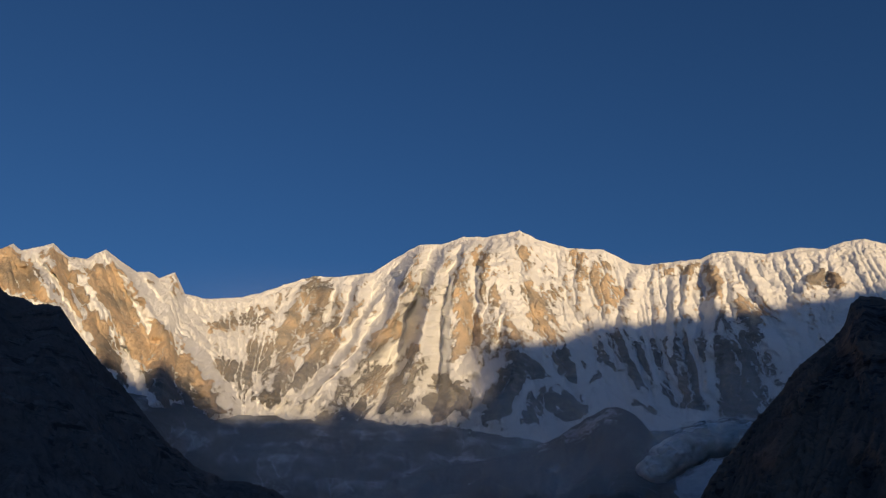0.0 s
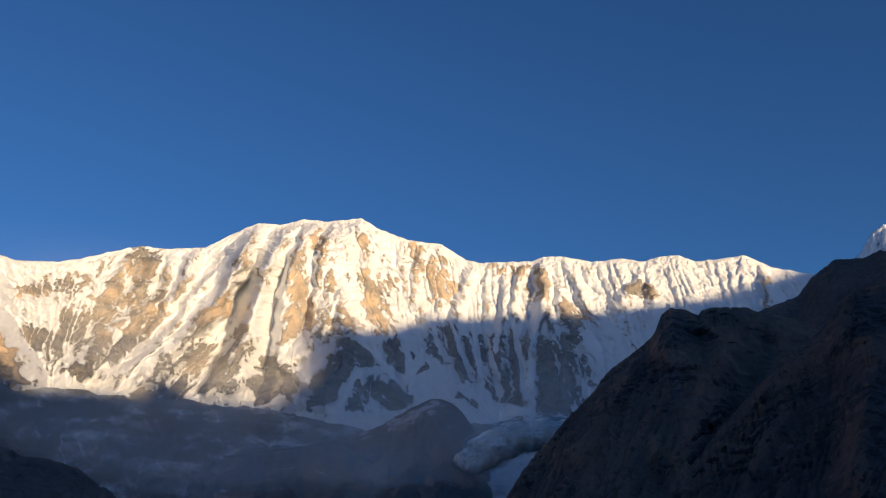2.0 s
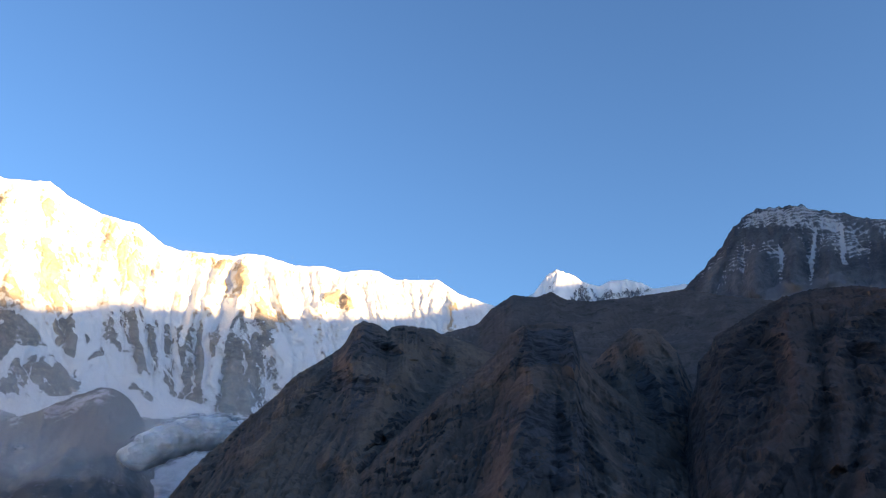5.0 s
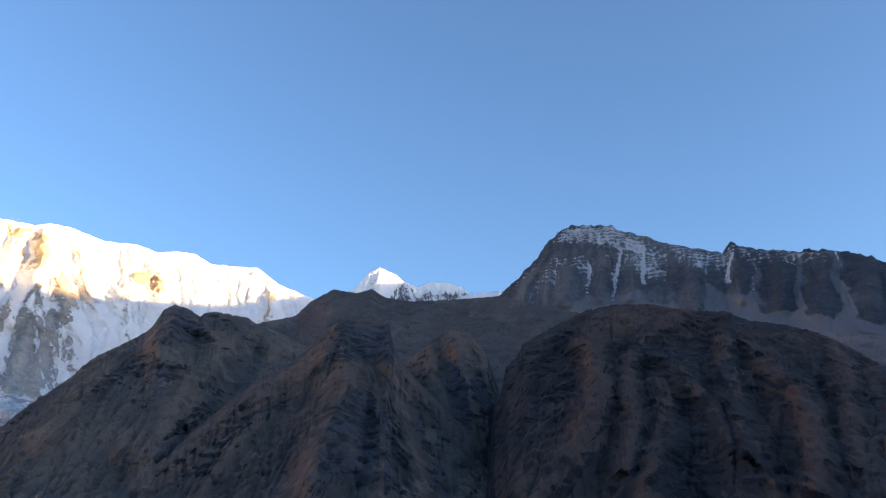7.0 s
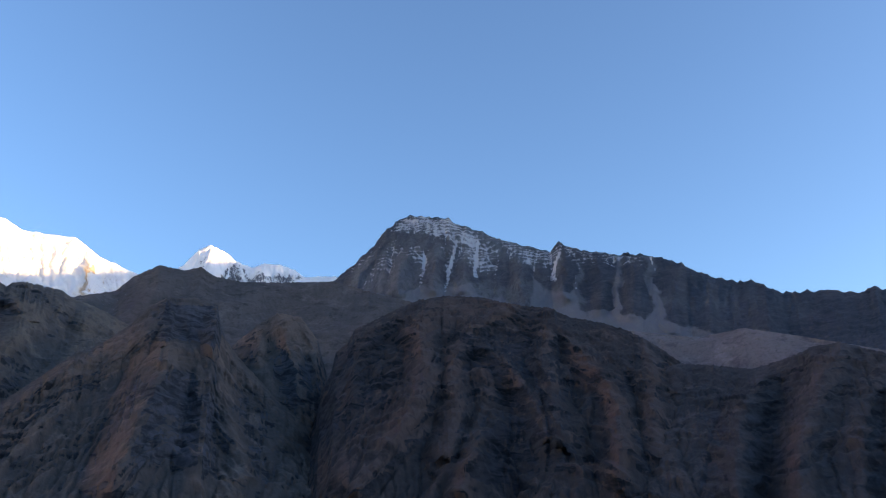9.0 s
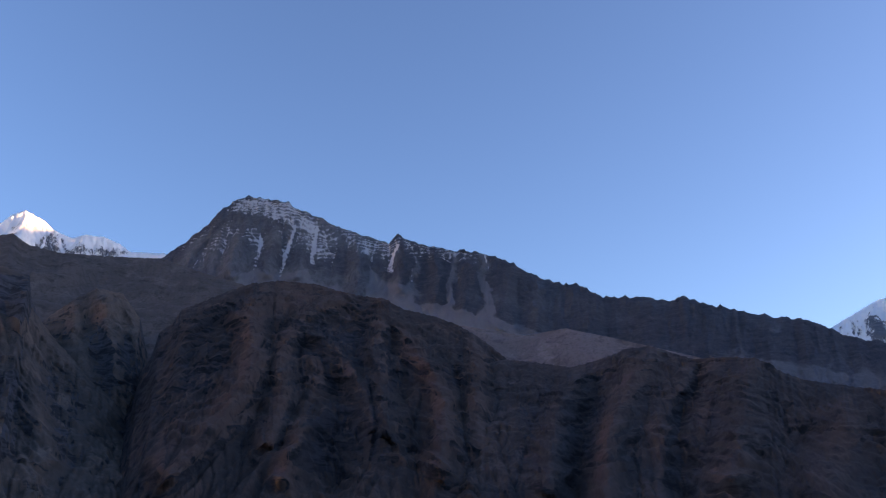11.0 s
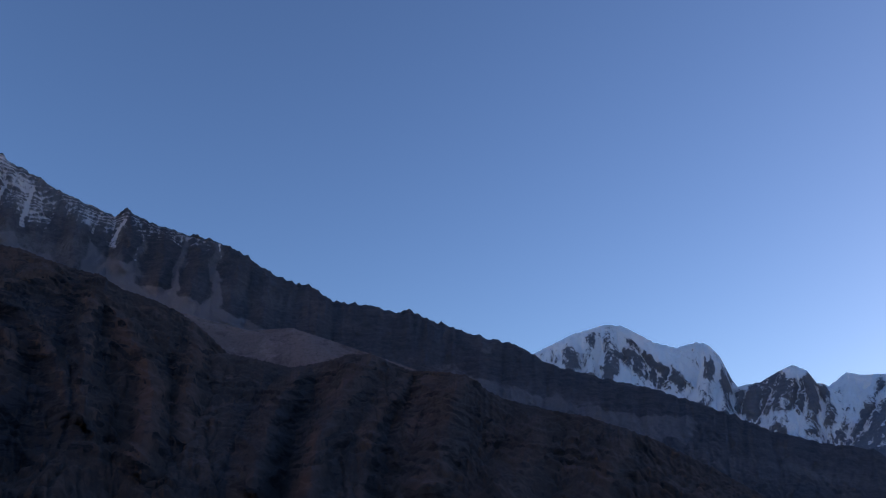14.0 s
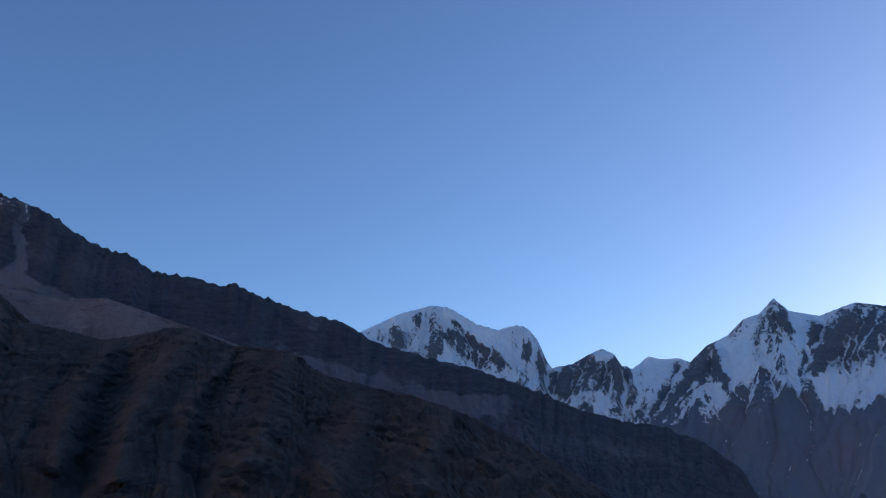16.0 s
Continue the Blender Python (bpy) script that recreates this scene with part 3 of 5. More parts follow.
FACE_FIELDS += [
    (0.35, 0, ((-21.54, 19.63), (-18.79, 18.81), (-14.12, 18.82), (-12.57, 19.31), (-14.44, 18.03), (-17.46, 17.34), (-18.04, 15.86), (-20.62, 17.12))),
    (-0.5, 0.4, ((-4.32, 17.49), (-2.88, 17.71), (-2.45, 16.54), (-3.88, 16.33), (-4.89, 16.04), (-5.31, 16.5))),
    (-0.45, 0.3, ((-5.45, 14.37), (-6.18, 12.63), (-4.95, 11.32), (-2.6, 11.9), (-2.02, 13.05), (-3.43, 14.2), (-1.83, 15.57), (-2.04, 16.34), (-3.85, 14.97))),
    (-0.65, -0.2, ((-8.67, 11.44), (-5.76, 12.06), (-4.74, 10.75), (-4.87, 8.51), (-7.94, 8.48), (-9.16, 9.93))),
    (-0.4, 0.5, ((-2.5, 20.66), (-1.66, 20.47), (-1.53, 19.29), (-2.28, 19.09))),
    (-0.5, 0.5, ((0.9, 19.67), (2.67, 19.84), (2.67, 16.51), (1.9, 14.96), (0.4, 15.29), (1.13, 18.1)))]
FACE_FIELDS += [
    (-0.5, 0.5, ((4.55, 17.64), (5.76, 17.28), (6.51, 15.94), (5.3, 15.98))),
    (-0.45, 0.5, ((5.91, 20.34), (8.35, 19.52), (8.25, 17.89), (8.95, 16.3), (7.29, 15.52), (6.39, 17.57))),
    (-0.4, 0.5, ((3.6, 20.21), (4.8, 18.8), (4.36, 18.03), (3.64, 18.84))),
    (-0.7, -0.1, ((2.32, 23.13), (3.19, 23.26), (3.0, 21.22), (2.37, 21.43))),
    (-0.55, 0.3, ((3.15, 16.3), (4.32, 17.06), (4.6, 15.68), (3.23, 14.75))),
    (-0.5, 0.3, ((5.51, 23.5), (6.45, 22.68), (6.38, 21.3), (5.56, 21.93))),
    (-0.4, 0.4, ((10.01, 21.3), (12.18, 21.22), (13.2, 19.13), (12.59, 18.21), (11.11, 18.31), (10.65, 20.09))),
    (-0.5, 0.5, ((12.47, 19.96), (13.27, 19.89), (13.12, 18.36), (12.45, 18.41)))]
FACE_FIELDS += [
    (-0.55, 0.3, ((15.4, 21.02), (17.37, 20.89), (17.94, 20.22), (15.9, 20.2))),
    (-0.45, -0.1, ((17.51, 20.45), (19.83, 20.45), (19.92, 18.48), (18.3, 17.71), (17.96, 19.45))),
    (-0.5, 0.2, ((9.81, 22.49), (10.43, 22.37), (10.04, 20.13), (9.54, 20.55))),
    (0.45, 0, ((-1.86, 18.7), (0.02, 18.69), (0.62, 16.53), (-0.21, 14.59), (-1.84, 16.15))),
    (0.4, 0, ((0.6, 14.59), (3.02, 14.56), (2.59, 13.41), (0.59, 13.74))),
    (0.3, 0, ((-1.67, 22.84), (0.25, 22.44), (-0.6, 20.47), (-1.65, 19.29))),
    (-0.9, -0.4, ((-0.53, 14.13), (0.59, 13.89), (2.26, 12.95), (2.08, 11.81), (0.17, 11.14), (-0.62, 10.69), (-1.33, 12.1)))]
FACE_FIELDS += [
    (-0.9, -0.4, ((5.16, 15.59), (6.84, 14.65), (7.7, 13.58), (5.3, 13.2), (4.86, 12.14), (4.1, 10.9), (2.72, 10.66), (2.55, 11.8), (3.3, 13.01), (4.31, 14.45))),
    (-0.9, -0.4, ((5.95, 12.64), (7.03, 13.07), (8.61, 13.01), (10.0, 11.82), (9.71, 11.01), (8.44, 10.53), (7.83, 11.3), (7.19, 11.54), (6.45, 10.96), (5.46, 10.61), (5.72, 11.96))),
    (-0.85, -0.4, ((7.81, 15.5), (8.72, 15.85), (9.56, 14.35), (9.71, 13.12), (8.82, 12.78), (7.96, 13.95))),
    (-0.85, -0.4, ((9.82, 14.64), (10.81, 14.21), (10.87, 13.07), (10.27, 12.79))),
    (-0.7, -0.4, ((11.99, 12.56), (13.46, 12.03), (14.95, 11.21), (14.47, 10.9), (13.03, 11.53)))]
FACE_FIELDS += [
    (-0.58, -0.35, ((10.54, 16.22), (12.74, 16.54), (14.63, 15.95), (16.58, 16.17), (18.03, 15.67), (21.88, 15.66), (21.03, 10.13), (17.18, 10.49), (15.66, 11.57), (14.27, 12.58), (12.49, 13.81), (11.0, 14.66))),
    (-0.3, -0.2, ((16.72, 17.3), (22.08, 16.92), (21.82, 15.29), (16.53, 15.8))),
    (-0.6, 0.9, ((20.64, 18.82), (22.2, 17.85), (22.99, 16.49), (21.68, 16.05), (20.62, 17.07))),
    (-0.65, -0.2, ((25.88, 19.56), (27.09, 19.0), (27.87, 18.17), (26.97, 17.78), (25.2, 18.29))),
    (-0.12, -0.2, ((25.02, 18.0), (26.96, 17.67), (27.64, 16.66), (25.5, 14.52), (24.46, 16.11))),
    (-0.4, -0.3, ((18.85, 15.57), (21.25, 15.49), (22.5, 13.52), (23.58, 12.34), (20.54, 9.99), (18.65, 10.97))),
    (-0.6, -0.2, ((34.56, 18.43), (34.89, 18.21), (34.81, 16.74), (34.53, 16.77)))]
FACE_FIELDS += [
    (-0.5, -0.2, ((35.49, 18.13), (36.49, 17.64), (35.53, 17.21))),
    (0.3, 0, ((28.39, 20.04), (34.1, 19.79), (34.42, 18.26), (34.36, 16.6), (28.84, 17.14)))]
# Spur in the gully between the hills
SIDE_SPINES = [
    (50, 0.9, 0.9, ((47.76, 16.58), (48.58, 14.33), (49.97, 11.25))),
    (40, 0.8, 0.8, ((46.34, 15.67), (46.57, 13.54), (47.99, 10.48))),
    (40, 0.7, 0.7, ((49.2, 16.27), (50.4, 13.94), (51.14, 10.49)))]
SIDE_AREAS = [
    (-0.5, 0.5, ((46.75, 15.87), (47.76, 16.66), (49.2, 16.47), (50.01, 15.1), (49.19, 13.55), (47.57, 14.32))),
    (0.4, -0.3, ((47.18, 13.54), (50.39, 13.55), (51.52, 9.73), (48.0, 9.73)))]
# Spurs and hollows of the brown hills
KNOB_SPINES = [
    (75, 1.0, 1.2, ((28.34, 17.22), (28.11, 15.62), (27.2, 14.27))),
    (70, 0.9, 0.9, ((28.34, 17.22), (30.01, 15.99), (31.97, 14.95))),
    (55, 1.2, 1.6, ((25.37, 13.8), (28.43, 13.87), (29.83, 12.98), (30.18, 10.25))),
    (60, 1.6, 1.6, ((31.97, 14.95), (30.04, 11.33), (27.47, 7.93))),
    (50, 1.2, 1.2, ((25.71, 13.9), (23.55, 11.17), (21.49, 7.88))),
    (35, 0.7, 0.7, ((30.96, 17.03), (33.06, 16.25), (34.74, 15.03))),
    (-40, 1.4, 1.4, ((34.67, 15.79), (33.7, 13.82), (32.51, 10.75), (30.27, 8.08)))]
BLUNT_SPINES = [
    (85, 2.2, 2.6, ((41.41, 16.72), (38.32, 14.54), (35.33, 12.86), (32.47, 11.05), (29.81, 8.85), (26.59, 6.9), (23.6, 4.91))),
    (60, 1.8, 1.6, ((43.47, 16.2), (44.56, 13.89), (47.2, 11.24), (49.25, 9.13))),
    (60, 0.7, 0.8, ((40.18, 16.79), (40.14, 14.15))),
    (60, 0.8, 0.7, ((43.46, 16.59), (43.62, 14.18))),
    (55, 1.6, 1.6, ((40.75, 13.79), (40.11, 11.09), (38.76, 8.06), (38.22, 5.14))),
    (45, 1.3, 1.3, ((43.99, 12.72), (45.06, 9.7), (45.91, 6.0))),
    (-35, 1.2, 1.2, ((42.02, 12.29), (42.17, 8.89), (41.56, 5.57)))]
BROAD_SPINES = [
    (70, 1.6, 1.8, ((58.59, 17.68), (57.64, 15.33), (58.42, 12.26), (57.11, 9.67), (55.08, 7.11), (53.32, 5.31))),
    (60, 1.2, 1.2, ((64.01, 16.89), (61.16, 15.25), (60.01, 12.95), (60.37, 10.32), (59.4, 7.42))),
    (65, 1.0, 1.3, ((67.35, 16.53), (66.45, 13.71), (66.99, 10.76), (67.67, 7.88))),
    (60, 1.4, 1.6, ((67.35, 16.53), (69.12, 13.51), (71.2, 11.2), (71.5, 7.71), (71.3, 5.36))),
    (45, 1.0, 1.0, ((60.77, 15.19), (62.95, 13.94), (65.29, 11.58), (66.34, 8.29))),
    (-25, 2.4, 2.4, ((64.43, 12.0), (64.52, 9.44), (63.72, 5.21))),
    (60, 1.5, 1.5, ((55.73, 16.75), (53.21, 14.3), (52.14, 11.24))),
    (50, 1.4, 1.4, ((73.74, 14.5), (73.87, 11.33), (73.88, 7.58)))]
BROAD_SPINES += [
    (40, 1.2, 1.2, ((62.23, 10.26), (61.3, 8.1), (60.7, 5.25)))]
LOW_SPINES = [
    (60, 1.4, 1.4, ((80.94, 11.99), (79.39, 8.92), (78.31, 4.45))),
    (70, 1.6, 1.6, ((85.75, 12.73), (84.11, 10.06), (82.51, 6.67), (82.12, 3.73))),
    (60, 1.8, 1.8, ((92.4, 11.59), (91.45, 8.79), (90.06, 4.4))),
    (50, 2, 2, ((97.88, 9.47), (96.88, 6.78), (95.5, 3.6))),
    (50, 2, 2, ((103.72, 8.08), (102.02, 5.53), (100.74, 3.5))),
    (-50, 1.4, 1.4, ((88.87, 11.12), (87.56, 7.74), (87.04, 4.07))),
    (-40, 1.4, 1.4, ((82.14, 10.83), (81.35, 8.17), (80.6, 4.09)))]
# Crag, dry grass, and lit tops and shaded hollows put in as colour: bareness, dryness, outline
KNOB_AREAS = [
    (0.7, -0.5, ((27.09, 14.33), (28.35, 17.15), (31.47, 14.98), (29.46, 14.48))),
    (-0.4, 0.35, ((27.09, 14.33), (31.87, 14.83), (32.1, 14.39), (27.33, 13.88))),
    (0.3, -0.2, ((25.39, 13.69), (29.22, 13.49), (29.86, 11.32), (27.22, 9.69), (24.61, 10.91))),
    (-0.35, 0.1, ((32.01, 15.22), (38.22, 16.0), (39.87, 15.3), (35.3, 13.16), (32.39, 11.86), (30.41, 12.84))),
    (-0.4, 0.35, ((20.67, 7.14), (22.94, 10.76), (25.29, 10.97), (26.84, 7.54), (23.02, 4.55))),
    (0.3, -0.2, ((30.74, 16.93), (33.41, 16.62), (34.26, 15.95), (31.14, 16.09)))]
BLUNT_AREAS = [
    (0.9, -0.6, ((39.7, 16.65), (43.44, 16.9), (43.86, 14.27), (43.55, 13.95), (40.14, 14.0))),
    (-0.5, 0.45, ((40.15, 13.96), (43.55, 13.87), (44.6, 12.35), (40.05, 12.23), (35.43, 11.66), (34.96, 12.69), (38.33, 14.46))),
    (-0.4, 0.4, ((35.33, 12.86), (36.2, 11.69), (30.31, 7.73), (26.9, 4.79), (23.66, 4.58), (29.81, 8.85))),
    (0.4, -0.4, ((38.56, 11.04), (41.64, 11.9), (44.06, 10.44), (43.82, 5.97), (38.86, 6.6))),
    (-0.35, 0.3, ((44.14, 14.27), (44.96, 13.71), (49.37, 9.17), (48.97, 8.79), (46.81, 10.85))),
    (0.3, -0.3, ((41.68, 11.14), (46.42, 10.47), (48.78, 8.23), (47.26, 5.28), (42.33, 5.22)))]
BROAD_AREAS = [
    (-0.5, 0.5, ((58.16, 17.24), (60.2, 17.83), (64.04, 17.19), (64.9, 16.37), (61.19, 15.55), (58.43, 15.3))),
    (0.5, -0.5, ((60.37, 15.02), (65.35, 15.28), (67.53, 13.64), (66.77, 11.86), (61.68, 12.43))),
    (0.45, -0.5, ((62.37, 11.73), (68.13, 11.41), (67.87, 5.46), (62.16, 5.58))),
    (-0.4, 0.5, ((57.46, 12.28), (60.17, 12.57), (60.4, 10.69), (57.22, 8.19), (54.81, 5.23), (52.56, 5.23), (56.12, 8.94))),
    (-0.3, 0.3, ((68.42, 13.57), (71.25, 11.55), (71.43, 10.48), (68.18, 11.77))),
    (0.3, -0.3, ((65.84, 16.37), (67.37, 16.68), (69.04, 15.53), (67.54, 15.11))),
    (-0.3, 0.3, ((70.38, 10.2), (73.7, 10.31), (73.36, 8.29), (70.07, 8.12))),
    (0.4, -0.4, ((51.21, 14.32), (55.28, 15.8), (56.31, 12.7), (53.79, 8.23), (51.1, 8.24)))]
LOW_AREAS = [
    (0.3, -0.3, ((76.19, 11.17), (81.74, 10.83), (81.74, 6.67), (78.71, 3.73), (76.42, 4.45))),
    (-0.3, 0.3, ((83.75, 12.75), (86.56, 12.87), (88.12, 12.1), (85.7, 10.8), (83.7, 8.92))),
    (0.3, -0.3, ((87.67, 10.77), (92.77, 11.38), (92.39, 5.81), (87.43, 4.43)))]
# Buttresses, snow and scree of the rock peak
CRAG_SPINES = [
    (55, 0.7, 0.9, ((56.78, 21.2), (56.28, 19.66), (56.21, 18.29))),
    (55, 0.7, 0.7, ((59.09, 21.26), (58.83, 19.92), (58.66, 18.57))),
    (50, 0.6, 0.6, ((61.07, 20.55), (60.81, 19.41), (60.65, 18.46))),
    (55, 0.9, 0.9, ((65.17, 20.4), (65.32, 19.05), (65.21, 17.36))),
    (55, 0.7, 0.8, ((68.32, 21.0), (68.73, 19.08), (68.29, 18.01))),
    (50, 0.8, 0.8, ((70.98, 20.11), (71.08, 18.43), (70.69, 17.01))),
    (50, 0.9, 0.9, ((73.63, 19.91), (73.5, 18.12), (73.07, 16.55))),
    (50, 0.9, 0.9, ((76.38, 18.95), (76.02, 17.05), (75.71, 15.33))),
    (50, 1, 1, ((78.43, 18.03), (78.06, 16.25), (78.09, 14.69))),
    (45, 1, 1, ((82.57, 16.48), (82.15, 15.1), (81.75, 14.32)))]
CRAG_SPINES += [
    (40, 1, 1, ((86.65, 15.83), (86.2, 14.28), (85.77, 13.51))),
    (40, 1, 1, ((90.65, 14.92), (90.16, 13.39), (89.73, 12.64))),
    (40, 1, 1, ((94.5, 13.78), (94.01, 12.47), (93.54, 11.35))),
    (45, 0.6, 0.8, ((55.82, 22.81), (54.27, 20.91), (52.95, 18.98)))]
CRAG_GULLIES = [
    (0.22, ((58.08, 20.93), (58.04, 19.57), (57.72, 18.5))),
    (0.2, ((60.52, 21.75), (59.96, 19.85), (59.64, 18.32))),
    (0.22, ((62.13, 21.63), (61.84, 19.34))),
    (0.18, ((63.4, 18.45), (63.5, 17.49))),
    (0.15, ((69.24, 19.02), (69.11, 17.85))),
    (0.2, ((68.08, 20.65), (67.5, 18.84))),
    (0.14, ((53.78, 18.96), (53.34, 18.19))),
    (0.12, ((74.63, 20.09), (74.92, 18.14)))]
CRAG_FIELDS = [
    # Lightens the summit block's rock; its brighter look is put in the colour.
    (0, 0.9, ((52.1, 18.01), (55.59, 22.43), (56.93, 23.73), (61.82, 22.62), (68.34, 21.18), (68.36, 18.0), (65.89, 16.74), (56.15, 17.13))),
    (0.42, 0, ((55.66, 22.19), (56.83, 23.54), (60.04, 23.34), (61.86, 22.23), (62.7, 21.31), (58.9, 22.02), (56.43, 22.39))),
    (0.26, 0.2, ((60.34, 22.07), (63.71, 21.41), (64.19, 20.37), (62.33, 19.49), (60.83, 20.57))),
    (0.22, 0, ((64.11, 21.45), (67.96, 20.59), (68.09, 18.78), (66.55, 19.09), (64.41, 20.58))),
    (0.1, 0, ((52.11, 18.6), (53.61, 20.14), (55.36, 22.04), (58.81, 20.7), (58.35, 19.95), (56.29, 19.85), (54.57, 18.15))),
    (0.15, 0, ((71.21, 20.44), (73.34, 20.25), (75.32, 19.65), (75.13, 18.61), (71.78, 19.45)))]
CRAG_FIELDS += [
    (-0.6, 0, ((54.75, 22.38), (56.43, 22.31), (58.87, 21.63), (58.84, 21.16), (56.4, 21.76), (54.73, 21.91))),
    (-0.5, 0, ((55.93, 20.84), (57.56, 20.38), (57.46, 18.82), (55.83, 18.89))),
    (-0.5, 0, ((58.41, 20.92), (59.7, 20.64), (59.47, 18.72), (58.2, 18.98))),
    (-0.5, 0, ((60.41, 20.4), (61.5, 19.17), (61.42, 18.21), (60.16, 18.29))),
    (-0.5, 0, ((64.16, 20.11), (66.2, 19.35), (66.39, 17.82), (64.09, 17.64)))]
CRAG_SCREE = [
    (0.9, ((55.75, 17.34), (56.61, 18.16), (58.11, 18.87), (59.75, 18.16), (61.47, 18.79), (62.61, 17.56), (63.75, 18.05), (64.58, 16.84))),
    (0.85, ((66.16, 19.05), (67.73, 17.99), (69.11, 18.11), (69.36, 16.56), (71.41, 16.64), (72.13, 17.21), (72.3, 16.1), (73.88, 15.73), (74.93, 18.64), (74.96, 15.78), (76.51, 14.94), (76.84, 13.62), (71.03, 14.61), (65.45, 16.21))),
    (0.6, ((69.45, 19.74), (69.81, 19.7), (69.63, 17.13), (68.91, 17.2))),
    (0.6, ((72.37, 20.46), (72.72, 20.41), (72.32, 16.64), (71.56, 16.73))),
    (0.7, ((71.17, 16.42), (72.81, 15.72), (76.04, 15.43), (78.5, 14.3), (82.55, 12.76), (86.54, 12.33), (86.51, 11.17), (78.53, 12.75), (72.87, 14.55))),
    (0.6, ((74.19, 20.47), (74.69, 20.49), (75.22, 15.8), (74.41, 15.77)))]
CRAG_SCREE += [
    (0.6, ((90.51, 12.61), (92.41, 11.78), (97.97, 10.39), (104.85, 8.89), (108.1, 8.66), (107.88, 7.31), (104.55, 6.81), (99.66, 9.2), (92.34, 10.64))),
    (0.5, ((93.73, 13.82), (94.5, 13.78), (94.45, 13.13), (93.68, 13.17)))]
# Snow on the moraine and pale ice on the glacier
MORAINE_FIELDS = [
    (0.4, 0, ((7.42, 9.79), (8.93, 10.51), (10.46, 11.08), (12.42, 11.58), (11.34, 10.72), (10.2, 9.94), (8.69, 9.15))),
    (0.4, 0, ((4.64, 10.29), (5.93, 10.26), (7.17, 8.96), (6.33, 9.01))),
    (0.2, 0, ((10.47, 10.93), (12.42, 11.5), (13.02, 11.17), (11.28, 10.19)))]
ICE_FIELDS = [
    (0.6, 0, ((14.03, 5.69), (15.24, 6.65), (17.94, 7.99), (19.89, 8.73), (19.8, 4.33), (13.19, 4.31))),
    (0.25, 0, ((0.66, 9.63), (2.15, 9.59), (1.89, 8.41), (1.2, 8.02))),
    (0.3, 0, ((6.45, 7.28), (7.73, 7.87), (8.01, 7.72), (7.02, 7.19)))]
# Ribs, rock and snow of the far peaks
DOME_SPINES = [
    (70, 0.6, 0.9, ((103.78, 14.83), (105.46, 13.06), (107.39, 11.34))),
    (60, 0.6, 0.8, ((102.53, 14.96), (102.81, 13.01), (102.42, 11.39))),
    (60, 0.7, 0.7, ((99.84, 14.0), (100.08, 12.86), (99.81, 12.13))),
    (80, 0.5, 0.8, ((109.07, 13.53), (109.31, 12.02), (108.27, 9.68))),
    (60, 0.5, 0.5, ((109.5, 13.12), (110.13, 11.24), (110.09, 9.18))),
    (40, 0.5, 0.5, ((101.37, 14.43), (101.34, 12.76), (101.39, 11.65)))]
DOME_FIELDS = [
    (-0.31, 0, ((98.46, 13.27), (99.8, 13.62), (100.91, 13.09), (100.92, 11.98), (99.65, 12.29), (98.76, 12.65))),
    (-0.43, 0, ((101.3, 14.47), (101.93, 14.27), (101.56, 13.63), (101.15, 13.82))),
    (-0.46, 0, ((102.26, 13.43), (103.63, 13.52), (104.1, 12.82), (102.74, 11.12), (101.99, 11.9))),
    (-0.56, 0, ((103.36, 13.11), (105.12, 13.16), (105.76, 12.31), (106.74, 12.07), (107.51, 11.43), (106.42, 10.47), (105.13, 11.29), (104.15, 11.73))),
    (-0.43, 0.3, ((109.36, 12.72), (109.79, 12.6), (109.37, 11.25), (108.81, 11.37))),
    # Warm rock painted where low sun catches the right flank.
    (-0.5, 1.0, ((109.86, 11.89), (110.64, 10.91), (110.5, 10.1), (109.84, 10.44))),
    (-0.25, 0, ((107.46, 11.15), (108.49, 10.64), (107.95, 9.71), (107.03, 10.07))),
    (-0.25, 0, ((101.39, 11.65), (102.42, 11.39), (102.04, 11.17), (101.01, 11.5)))]
FIN_SPINES = [
    (80, 0.7, 0.7, ((114.22, 11.56), (113.64, 9.94), (113.02, 8.19))),
    (60, 0.5, 0.5, ((115.14, 10.98), (115.37, 9.11), (115.08, 7.81))),
    (50, 0.5, 0.5, ((112.01, 10.58), (111.53, 9.07))),
    (50, 0.5, 0.5, ((116.05, 10.47), (116.19, 8.51)))]
FIN_FIELDS = [
    (-0.5, 0.1, ((110.92, 9.93), (111.84, 10.9), (113.52, 11.59), (114.24, 10.87), (113.31, 9.69), (112.47, 8.58), (110.86, 8.86))),
    (-0.5, 0.3, ((114.4, 10.86), (115.11, 11.05), (116.12, 10.32), (115.47, 8.92), (114.0, 8.6), (113.7, 9.75))),
    (0.4, 0, ((113.84, 11.73), (114.6, 11.46), (115.03, 11.06), (114.16, 10.8))),
    (0.24, 0, ((112.47, 8.66), (113.65, 8.99), (115.12, 8.37), (113.89, 7.11))),
    (-0.37, 0, ((115.99, 10.59), (116.28, 10.46), (116.28, 9.63), (115.91, 9.73)))]
